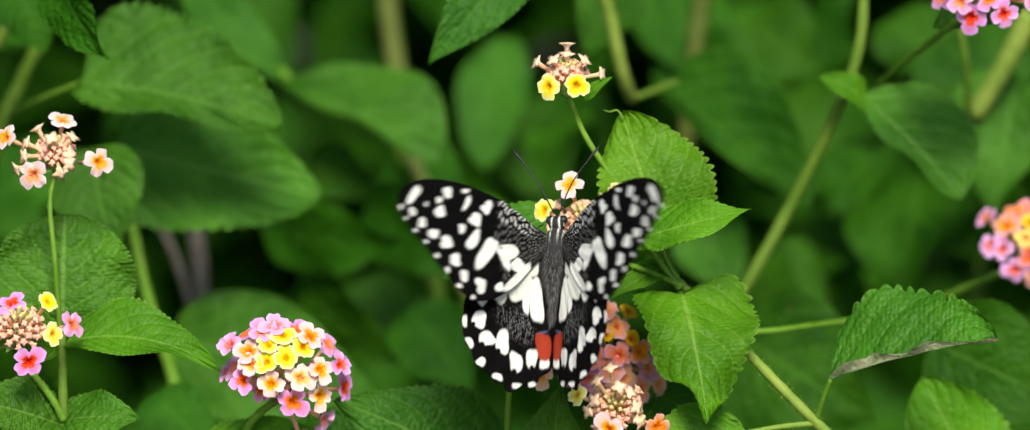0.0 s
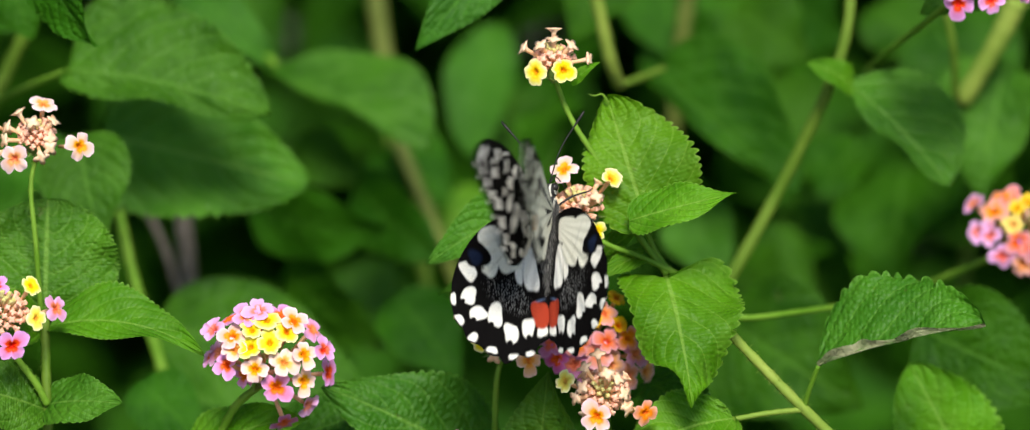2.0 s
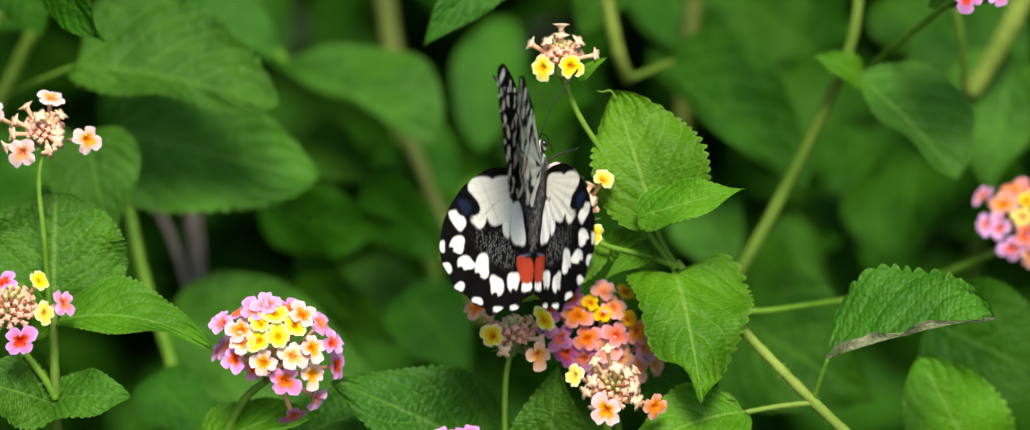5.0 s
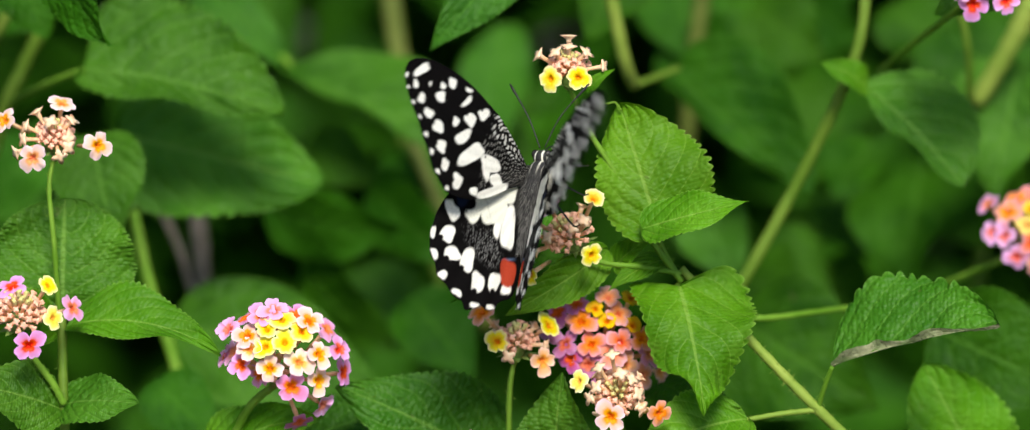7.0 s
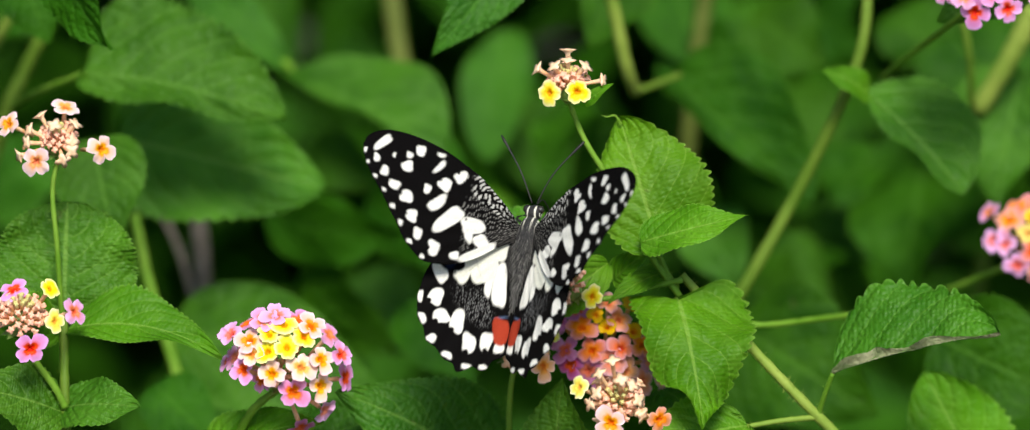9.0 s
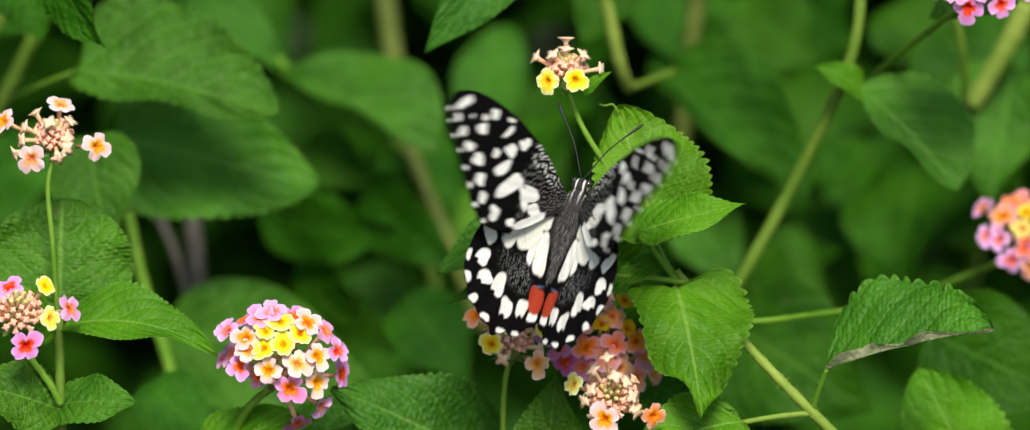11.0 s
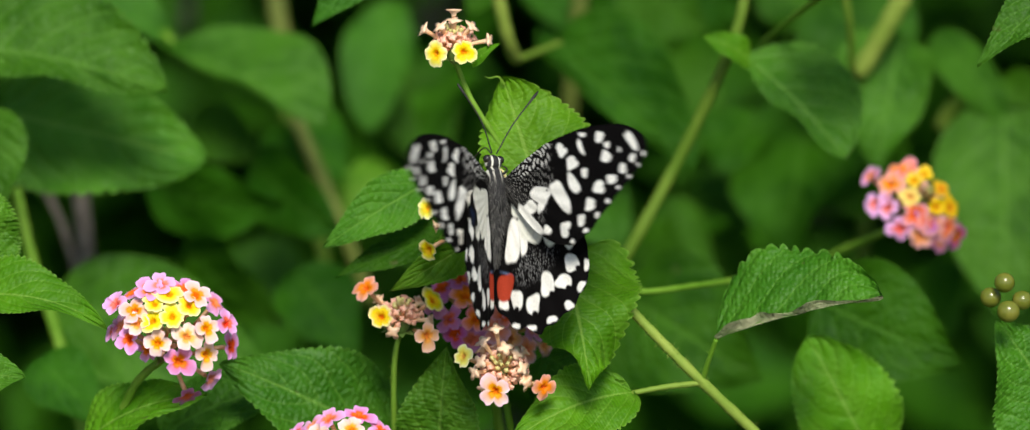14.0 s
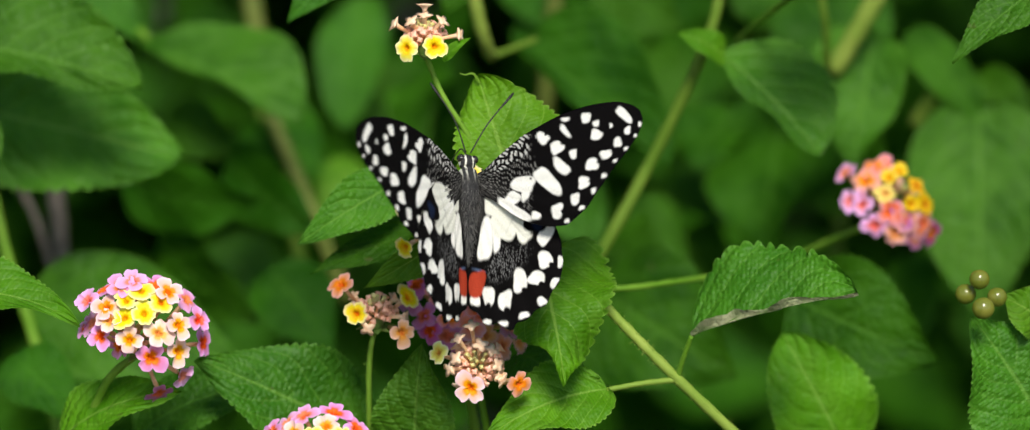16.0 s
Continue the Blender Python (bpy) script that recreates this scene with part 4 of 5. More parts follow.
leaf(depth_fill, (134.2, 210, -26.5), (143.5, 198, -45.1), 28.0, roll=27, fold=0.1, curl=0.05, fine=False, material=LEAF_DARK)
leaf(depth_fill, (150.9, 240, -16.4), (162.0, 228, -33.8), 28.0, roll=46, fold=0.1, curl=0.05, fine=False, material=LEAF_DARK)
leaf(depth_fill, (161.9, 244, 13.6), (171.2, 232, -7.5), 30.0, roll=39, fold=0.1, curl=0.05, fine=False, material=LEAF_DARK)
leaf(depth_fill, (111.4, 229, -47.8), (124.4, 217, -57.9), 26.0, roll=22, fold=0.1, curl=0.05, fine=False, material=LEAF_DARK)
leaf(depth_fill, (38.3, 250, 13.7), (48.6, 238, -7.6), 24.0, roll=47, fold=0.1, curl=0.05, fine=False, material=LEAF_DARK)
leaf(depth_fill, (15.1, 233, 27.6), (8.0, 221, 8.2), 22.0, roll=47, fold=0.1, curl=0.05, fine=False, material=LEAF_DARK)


# ---- the hedge's inside and an unseen canopy added to shade it, uncounted leaves ----
def foliage(name, count, box, sizes, seed, material, label, tilt=0.5, keep=None, where=LEAN):
    """Many small folded leaves strewn through a block of the hedge (u, d, v ranges), joined into one mesh."""
    rng = random.Random(seed)
    verts, faces, uvs = [], [], []
    while count:
        p = Vector([rng.uniform(*box[k]) for k in range(3)])
        if keep and not keep(*p):
            continue
        count -= 1
        length = rng.uniform(*sizes)
        way = Vector((rng.uniform(-1, 1), rng.uniform(-0.7, 0.5), rng.uniform(-1, 0.4))).normalized()
        face = Vector((rng.uniform(-tilt, tilt), -0.7 + rng.uniform(-tilt, tilt), 0.6 + rng.uniform(-tilt, tilt)))
        z = (face - way * face.dot(way)).normalized()
        x = way.cross(z)
        first = len(verts)
        for i in range(8):
            t = i / 7
            w = 0.32 * length * max(blade(t), 0.02)
            for j in (-1, -0.5, 0, 0.5, 1):
                lift = 0.18 * w * abs(j) - 0.5 * length * (t - 0.4) ** 2
                verts.append(tuple((p + way * t * length + x * w * j + z * lift) * MM))
        for i in range(7):
            for j in range(4):
                a = first + i * 5 + j
                faces.append((a, a + 1, a + 6, a + 5))
                uvs += [((j + q) / 4, (i + r) / 7) for q, r in ((0, 0), (1, 0), (1, 1), (0, 1))]
    me = bpy.data.meshes.new(name)
    me.from_pydata(verts, [], faces)
    layer = me.uv_layers.new(name="UVMap")
    layer.data.foreach_set("uv", [c for q in uvs for c in q])
    me.materials.append(material)
    for q in me.polygons:
        q.use_smooth = True
    ob = new(name, me)
    ob.matrix_basis = where
    return tagged(ob, label, "foliage", kind="stuff")


# inside and backing leaves carry part of their shade in the dark leaf colour
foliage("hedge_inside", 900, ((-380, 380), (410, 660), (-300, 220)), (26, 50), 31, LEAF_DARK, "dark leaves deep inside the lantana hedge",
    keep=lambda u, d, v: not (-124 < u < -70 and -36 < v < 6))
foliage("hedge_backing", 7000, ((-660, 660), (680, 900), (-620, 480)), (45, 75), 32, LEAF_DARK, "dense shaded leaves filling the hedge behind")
# out of view, added to keep the sun off the deep leaves
foliage("hedge_canopy", 2500, ((-660, 660), (225, 900), (110, 480)), (34, 60), 33, LEAF_DARK, "unseen lantana leaves added over the hedge to shade its inside", tilt=0.35,
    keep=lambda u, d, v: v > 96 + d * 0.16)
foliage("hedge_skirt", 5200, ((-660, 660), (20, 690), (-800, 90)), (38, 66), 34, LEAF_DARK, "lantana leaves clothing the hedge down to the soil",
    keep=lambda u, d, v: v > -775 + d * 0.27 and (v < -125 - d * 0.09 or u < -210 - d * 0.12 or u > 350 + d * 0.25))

UPRIGHT = pose(0, 0, 0, 0, 0, 0)
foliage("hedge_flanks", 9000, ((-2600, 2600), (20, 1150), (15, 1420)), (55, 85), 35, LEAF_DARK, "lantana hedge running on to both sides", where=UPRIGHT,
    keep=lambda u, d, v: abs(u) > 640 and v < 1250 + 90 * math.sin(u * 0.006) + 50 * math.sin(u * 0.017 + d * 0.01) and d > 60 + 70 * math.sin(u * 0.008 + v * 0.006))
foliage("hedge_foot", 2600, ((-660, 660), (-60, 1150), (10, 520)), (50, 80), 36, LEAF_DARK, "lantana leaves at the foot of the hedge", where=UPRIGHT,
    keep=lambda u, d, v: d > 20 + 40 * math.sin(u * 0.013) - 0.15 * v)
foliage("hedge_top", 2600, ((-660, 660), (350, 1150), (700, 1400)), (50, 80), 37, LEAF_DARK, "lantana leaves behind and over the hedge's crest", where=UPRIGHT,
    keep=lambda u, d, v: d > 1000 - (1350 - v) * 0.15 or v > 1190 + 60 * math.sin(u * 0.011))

shrub = thing("lantana_bush", (0, 300, -700), "woody lantana stems rising from the soil into the hedge", "shrub")
for k in range(15):
    u = -560 + 80 * k
    d = 180 + 90 * (k * 7 % 5)
    stem(shrub, [(u * 0.8, d + 40, -830 + d * 0.27), (u * 0.85 + 12, d + 30, -560), (u * 0.95 - 8, d + 12, -330), (u, d, -175 - d * 0.1)], 5.0, 2.4, WOOD)


# ---- the butterfly, a tenth larger than its drawing ----
BM = 1.1 * MM
BLACK, WHITE, CREAMY, RED, BLUE, GREY = ((0.0035, 0.003, 0.003), (0.82, 0.81, 0.74), (0.62, 0.62, 0.50), (0.37, 0.046, 0.020), (0.16, 0.24, 0.42), (0.30, 0.30, 0.29))
# spots: out from the hinge, towards the head, half length, half width, slant in degrees, and how deep the outer side is notched
# (millimetres, a right wing)
FORE_OUTER = [(33.4, 12.3, 2.35, 0.82, 140, 0), (24.7, 12.2, 1.1, 1.15, 7, 0.2), (27.2, 10.8, 0.74, 0.6, 7, 0), (30.6, 10.2, 0.33, 0.5, 7, 0), (34.6, 8.9, 0.7, 0.85, 7, 0), (32.6, 6.5, 0.9, 0.98, 7, 0.2), (27.5, 8.4, 1.4, 1.05, 164, 0.2), (30.1, 4.1, 1.3, 0.92, 13, 0.3), (27.2, 2.1, 1.45, 1.3, 7, 0.5), (19.9, 12.2, 0.87, 0.42, 7, 0), (20.1, 9.7, 1.75, 0.58, 134, 0.3), (15.0, 8.5, 1.7, 1.0, 145, 0.6)]
FORE_INNER = [(18.6, 6.2, 1.45, 1.4, 34, 0.5), (22.6, 4.6, 0.85, 0.92, 7, 0.2), (20.1, 2.1, 2.5, 1.05, 143, 0.2), (17.2, -0.8, 3.95, 1.55, 137, 0.2), (11.4, -1.1, 2.75, 1.65, 169, 0.3), (25.6, -1.6, 1.3, 1.25, 7, 0.4), (23.9, -5.0, 1.0, 1.2, 7, 0.2), (20.0, -7.3, 1.35, 1.5, 7, 0.6), (15.1, -8.0, 1.1, 0.82, 169, 0), (8.9, -4.2, 1.9, 1.5, 46, 0), (9.6, -6.5, 4.4, 1.15, 151, 0), (12.1, -2.9, 0.95, 1.8, 6, 0)]
FORE_RIM = [(37.2, 10.1, 0.33, 0.56, 7, 0), (36.5, 7.7, 0.33, 0.35, 7, 0), (34.5, 5.1, 0.47, 0.35, 7, 0), (32.4, 2.6, 0.47, 0.35, 7, 0), (30.1, -0.4, 0.6, 0.48, 7, 0), (28.1, -3.5, 0.53, 0.6, 7, 0), (25.6, -6.9, 0.6, 0.48, 7, 0), (22.4, -9.5, 0.6, 0.41, 7, 0)]
HIND_BASE = [(9.9, -4.0, 3.4, 3.0, 160, 0), (6.2, -6.6, 2.7, 4.2, 172, 0), (10.2, -9.0, 1.5, 2.7, 25, 0.3), (5.0, -2.4, 3.0, 2.6, 0, 0)]
HIND_WHITE = [(15.0, -10.6, 1.3, 2.3, 145, 0), (2.2, -10.0, 1.6, 4.4, 170, 0), (4.5, -11.2, 0.75, 1.7, 178, 0), (14.8, -15.8, 1.5, 1.75, 10, 0.6), (12.9, -19.5, 1.75, 1.4, 157, 0.8), (9.3, -19.6, 1.5, 2.35, 3, 0.7),
    (6.0, -23.4, 1.45, 2.0, 177, 0.8), (2.5, -22.1, 1.3, 1.95, 2, 0.8), (-0.4, -22.6, 1.0, 1.2, 0, 0)]
HIND_RIM = [(18.0, -16.6, 0.55, 1.25, 170, 0), (16.6, -20.9, 0.65, 1.2, 146, 0), (13.8, -24.5, 0.85, 1.0, 28, 0), (9.9, -27.0, 1.05, 0.7, 11, 0), (5.5, -28.2, 1.0, 0.5, 175, 0), (2.0, -27.4, 0.95, 0.5, 165, 0)]


def inside(x, y, spot, soft=0.2, power=3.0):
    """How far points lie inside a rounded, angular spot whose side away from the hinge may be notched, from 0 to 1."""
    cx, cy, a, b, turn, notch = spot
    c, s = math.cos(radians(turn)), math.sin(radians(turn))
    p, q = ((x - cx) * c + (y - cy) * s) / a, ((y - cy) * c - (x - cx) * s) / b
    at = np.arctan2(q, p)
    wob = 1 + 0.09 * np.sin(3.0 * at + cx * 2.7 + cy) + 0.06 * np.sin(2.0 * at + cy * 3.1)
    r = (np.abs(p) ** power + np.abs(q) ** power) ** (1 / power) * wob
    k = np.clip((1 - r) * min(a, b) / soft + 0.5, 0, 1)
    if notch:
        far = math.hypot(cx - 4, cy + 6)
        nx, ny = (cx - 4) / far, (cy + 6) / far
        reach = 1 / max((abs((nx * c + ny * s) / a) ** 2 + abs((ny * c - nx * s) / b) ** 2) ** 0.5, 0.1)
        d = np.hypot(x - cx - nx * reach, y - cy - ny * reach)
        k = k * np.clip((d - notch * min(a, b) * 0.55) / soft + 0.5, 0, 1)
    return k


def tint(col, k, c):
    return col * (1 - k[:, None]) + np.array(c) * k[:, None]


def fore_colours(x, y, under):
    col = np.tile(np.array(BLACK), (len(x), 1))
    r, a = np.hypot(x, y), np.arctan2(y, x)
    zone = np.clip((14.8 - r + 0.8 * np.sin(a * 11)) / 1.2, 0, 1) * np.clip((a - radians(-38 if not under else -20)) / 0.12, 0, 1)
    front = np.clip((a - 0.30 - 0.008 * r) / 0.05, 0, 1)
    bold = np.sin(r * 6.2 + 2.0 * np.sin(a * 9 + r * 0.5) + 1.1 * np.sin(a * 23 + 2))
    gaps = np.sin(a * 27 + 1.9 * np.sin(r * 1.7) + r * 0.6)
    col = tint(col, zone * front * np.clip(bold * 3 + 0.6, 0, 1) * np.clip(gaps * 3 + 1.5, 0, 1) * np.clip((r - 2) / 4, 0.25, 1) * 0.85, (0.62, 0.61, 0.56))
    thin = np.sin(r * 12.5 + 2.4 * np.sin(a * 8 + 1) + 1.3 * np.sin(a * 19 + r))
    col = tint(col, zone * (1 - front) * np.clip(thin * 2.5 - 0.3, 0, 1) * np.clip(np.sin(a * 41 + r * 3.4 + 1.5 * np.sin(r * 2.3)) * 2.2 + 0.5, 0, 1) * 0.5, (0.36, 0.35, 0.32))
    hairy = np.clip((8.5 - r) / 5, 0, 1) * np.clip((radians(4) - a) / 0.25, 0, 1)
    col = tint(col, hairy * np.clip(0.5 + 0.7 * np.sin(x * 17 + 3 * np.sin(y * 2.3)) * np.sin(y * 7.1 + x * 5), 0, 1) * 0.45, (0.12, 0.115, 0.105))
    light = CREAMY if under else WHITE
    grow = 1.3 if under else 1.0
    for s in (*FORE_OUTER, *FORE_INNER, *FORE_RIM):
        col = tint(col, inside(x, y, (s[0], s[1], s[2] * grow, s[3] * grow, s[4], s[5])), light)
    if under:
        rays = np.clip((np.abs(np.sin(a * 7.0)) - 0.45) * 4, 0, 1) * np.clip((16 - r) / 2, 0, 1)
        col = tint(col, rays * 0.85, CREAMY)
        col = tint(col, inside(x, y, (22.0, -2.0, 1.6, 1.0, 120, 0)), (0.55, 0.22, 0.05))
    return col


def hind_colours(x, y, under):
    col = np.tile(np.array(BLACK), (len(x), 1))
    grow = 1.2 if under else 1.0
    for s in HIND_BASE:
        col = tint(col, inside(x, y, (s[0], s[1], s[2] * grow, s[3] * grow, s[4], s[5]), 0.3), CREAMY if under else (0.74, 0.74, 0.64))
    fine = np.clip((np.sin(x * 11.0 + 2 * np.sin(y * 5)) * np.sin(y * 12.0 + np.sin(x * 7)) - 0.30) * 4, 0, 1)
    col = tint(col, np.maximum(inside(x, y, (5.4, -15.6, 3.4, 3.4, 0, 0), 1.6, 2.0), 0.8 * inside(x, y, (9.0, -14.0, 2.6, 2.0, 20, 0), 1.6, 2.0)) * fine * 0.55, GREY)
    for s in (*HIND_WHITE, *HIND_RIM):
        col = tint(col, inside(x, y, (s[0], s[1], s[2] * grow, s[3] * grow, s[4], s[5])), CREAMY if under else WHITE)
    for s in ((8.4, -5.6, 3.6, 0.1, 62, 0), (8.4, -7.6, 2.6, 0.12, 128, 0), (3.7, -10.6, 3.0, 0.16, 93, 0)):
        col = tint(col, inside(x, y, s, 0.2) * 0.28, BLACK)
    col = tint(col, inside(x, y, (13.2, -7.1, 2.55, 2.75, 170, 0), 0.25, 2.2), BLACK)
    col = tint(col, inside(x, y, (13.6, -7.6, 1.3, 1.6, 150, 0), 0.7, 2.0) * 0.35, (0.02, 0.04, 0.11))
    col = tint(col, inside(x, y, (0.6, -16.4, 1.3, 0.22, 160, 0)) * 0.5, BLUE)
    dust = np.clip((2.4 + 0.05 * y - x + 0.5 * np.sin(y * 9)) / 1.6, 0, 1) * np.clip((y + 9) / 4, 0, 1) * np.clip(0.55 + 0.6 * np.sin(x * 19 + 3 * np.sin(y * 2.1)) * np.sin(y * 6.3 + x * 4), 0, 1)
    col = tint(col, np.clip((2.6 + 0.1 * y - x) / 0.8, 0, 1) * np.clip((y + 9) / 4, 0, 1) * 0.9, (0.012, 0.012, 0.011))
    col = tint(col, dust * 0.7, (0.11, 0.105, 0.098))
    col = tint(col, inside(x, y, (0.0, -19.2, 1.7, 2.8, 174, 0)), RED)
    return col


def wing(name, parent, lead, trail, colours, side, bow, label):
    """A thin wing with an upper and a lower skin between its leading and trailing edges; side is +1 right, -1 left."""
    nu, nv = 150, 84
    a, b = spline([(*p, 0) for p in lead], nu), spline([(*p, 0) for p in trail], nu)
    s = np.linspace(0, 1, nv + 1)[None, :, None]
    flat = np.array([tuple(p) for p in a])[:, None, :] * (1 - s) + np.array([tuple(p) for p in b])[:, None, :] * s
    x, y = flat[..., 0].ravel(), flat[..., 1].ravel()
    r, ang = np.hypot(x, y), np.arctan2(y, x)
    z = bow * (r / 40) ** 2 * -6.0 + 0.12 * np.sin(ang * 34) * np.clip(r / 20, 0, 1)
    faces = []
    w = nv + 1
    for i in range(nu):
        for j in range(nv):
            k = i * w + j
            faces.append((k, k + w, k + w + 1, k + 1) if side < 0 else (k, k + 1, k + w + 1, k + w))
    n = len(x)
    verts = np.concatenate([np.stack([x * side, y, z + 0.06], 1), np.stack([x * side, y, z - 0.06], 1)]) * BM
    faces = faces + [tuple(v + n for v in f[::-1]) for f in faces]
    rim = [j for j in range(w)][::1] + [i * w + nv for i in range(1, nu + 1)] + [nu * w + j for j in range(nv - 1, -1, -1)] + [i * w for i in range(nu - 1, 0, -1)]
    for p, q in zip(rim, rim[1:] + rim[:1]):
        faces.append((p, q, q + n, p + n))
    me = bpy.data.meshes.new(name)
    me.from_pydata(verts.tolist(), [], faces)
    me.update()
    col = np.ones((2 * n, 4))
    col[:n, :3], col[n:, :3] = colours(x, y, False), colours(x, y, True)
    me.color_attributes.new("scales", "FLOAT_COLOR", "POINT").data.foreach_set("color", col.ravel())
    me.materials.append(WING)
    for p in me.polygons:
        p.use_smooth = True
    ob = new(name, me)
    ob.parent = parent
    return tagged(ob, label)


FORE_LEAD = [(-0.4, 0.8), (3.8, 4.6), (7.5, 7.4), (11.3, 10.0), (17.7, 12.8), (24.2, 14.7), (29.5, 15.3), (33.6, 14.8), (36.5, 13.4), (37.7, 11.2)]
FORE_TRAIL = [(-0.4, -1.8), (5.0, -4.4), (10.0, -7.6), (14.0, -9.4), (18.0, -10.4), (21.5, -10.4), (23.2, -9.8), (26.6, -7.0), (30.7, -1.1), (34.6, 4.3), (37.2, 8.3), (37.7, 11.2)]
HIND_LEAD = [(-0.4, 0.6), (4.0, 1.8), (8.5, 1.2), (12.9, -2.0), (16.0, -6.4), (18.0, -11.4), (18.6, -16.6)]
HIND_TRAIL = [(-0.6, -2.0), (-1.4, -11.0), (-2.5, -17.0), (-2.6, -21.0), (-1.8, -24.0), (0.2, -25.6), (1.2, -27.6), (2.6, -28.3), (4.2, -27.9), (5.4, -28.9), (7.2, -29.8), (8.4, -28.4), (10.4, -28.0), (12.4, -26.2), (14.8, -25.2), (16.0, -22.6), (17.6, -21.0), (18.6, -16.6)]


def lump(bm, line, radii, flat=0.9):
    """A rounded segment of the body: rings of the given radii along y."""
    rings = []
    for (y, z), r in zip(line, radii):
        rings.append([bm.verts.new((r * math.cos(k) * BM, y * 0.92 * BM, (z + r * flat * math.sin(k)) * BM)) for k in (2 * math.pi * j / 18 for j in range(18))])
    for p, q in zip(rings, rings[1:]):
        for j in range(18):
            bm.faces.new((p[j], q[j], q[(j + 1) % 18], p[(j + 1) % 18]))
    bm.faces.new(rings[0])
    bm.faces.new(rings[-1][::-1])


butterfly = thing("butterfly", (0, -13, 0), "black butterfly with white spots and two red patches, fluttering", "butterfly")
bm = bmesh.new()
lump(bm, [(-3.5, 0.3), (-2.5, 0.3), (-0.5, 0.4), (2.5, 0.5), (5, 0.4), (7, 0.2), (8.2, 0.1)], [0.6, 1.7, 2.3, 2.5, 2.3, 1.8, 0.8])
part("thorax", bm, FUR, butterfly, "furry dark thorax with pale streaks")
bm = bmesh.new()
lump(bm, [(-2, 0.2), (-4, 0.1), (-6.5, -0.2), (-9, -0.5), (-11.5, -0.8), (-13.5, -1.1), (-15.5, -1.4), (-17.0, -1.6)], [1.5, 1.7, 1.65, 1.45, 1.2, 0.95, 0.6, 0.2])
part("abdomen", bm, FUR, butterfly, "tapering dark abdomen")
rng = random.Random(77)
bm = bmesh.new()
for _ in range(900):
    y = rng.uniform(-14, 6)
    r = 2.3 - 0.012 * (y - 2) ** 2 if y > -4 else 1.7 + (y + 5) * 0.105
    a = rng.uniform(-0.25, math.pi + 0.25)
    p = Vector((r * math.cos(a), y * 0.92, 0.3 + 0.06 * min(y, 0) + r * 0.88 * math.sin(a)))
    out = Vector((math.cos(a) * 0.55, -1.0, math.sin(a) * 0.35 + rng.uniform(-0.1, 0.15))).normalized()
    reach = rng.uniform(1.0, 2.3)
    tube(bm, [p * BM, (p + out * reach * 0.5) * BM, (p + out * reach - Vector((0, 0, 0.2))) * BM], [0.035 * BM, 0.03 * BM, 0.012 * BM], 3, False)
tagged(part("fur", bm, HAIR, butterfly, "fine grey hairs on the back"), kind="stuff")
bm = bmesh.new()
lump(bm, [(7.6, 0.0), (8.2, 0.0), (9.2, 0.0), (10.3, -0.1), (11.0, -0.3)], [1.2, 1.7, 1.85, 1.45, 0.4])
head = part("head", bm, FUR, butterfly, "black head with pale stripes")
for k in (-1, 1):
    bm = bmesh.new()
    bmesh.ops.create_uvsphere(bm, u_segments=16, v_segments=10, radius=0.92 * BM)
    for v in bm.verts:
        v.co += Vector((1.42 * k, 9.0, 0.3)) * BM
    part("eye", bm, EYE_BLACK, head, "round black eye")
    bm = bmesh.new()
    line = spline([Vector((0.5 * k, 10.2, 0.7)) * BM, Vector((3.8 * k, 16.5, 2.6)) * BM, Vector((9.2 * k, 23.5, 3.4)) * BM], 14)
    tube(bm, line, [0.15 * BM] * 11 + [0.18 * BM, 0.27 * BM, 0.31 * BM, 0.18 * BM], 6)
    part("antenna", bm, LEG_BLACK, head, "thin clubbed black antenna")
for k in (-1, 1):
    for y0, y1, out in ((5.5, 9.5, 6.0), (3.0, 3.0, 7.5), (0.5, -4.0, 7.0)):
        bm = bmesh.new()
        line = spline([Vector((1.2 * k, y0, -1.6)) * BM, Vector((out * 0.7 * k, (y0 + y1) / 2, -2.4)) * BM, Vector((out * k, y1, -6.5)) * BM, Vector((out * 0.95 * k, y1 + 1.5, -9.5)) * BM], 12)
        tube(bm, line, [0.26 * BM] * 5 + [0.2 * BM] * 4 + [0.14 * BM] * 4, 6)
        part("leg", bm, LEG_BLACK, butterfly, "thin black leg")
bm = bmesh.new()
line = spline([Vector((0, 10.6, -0.8)) * BM, Vector((0, 12.5, -3.5)) * BM, Vector((0, 12.0, -7.5)) * BM, Vector((0, 10.5, -10.5)) * BM], 12)
tube(bm, line, [0.14 * BM] * 13, 6)
part("proboscis", bm, LEG_BLACK, head, "thin black proboscis")
fore_r = wing("forewing", butterfly, FORE_LEAD, FORE_TRAIL, fore_colours, 1, 0.35, "black forewing with rows of white spots")
fore_l = wing("forewing", butterfly, FORE_LEAD, FORE_TRAIL, fore_colours, -1, 0.35, "black forewing with rows of white spots")
hind_r = wing("hindwing", butterfly, HIND_LEAD, HIND_TRAIL, hind_colours, 1, 0.25, "black hindwing with white spots and a red patch")
hind_l = wing("hindwing", butterfly, HIND_LEAD, HIND_TRAIL, hind_colours, -1, 0.25, "black hindwing with white spots and a red patch")


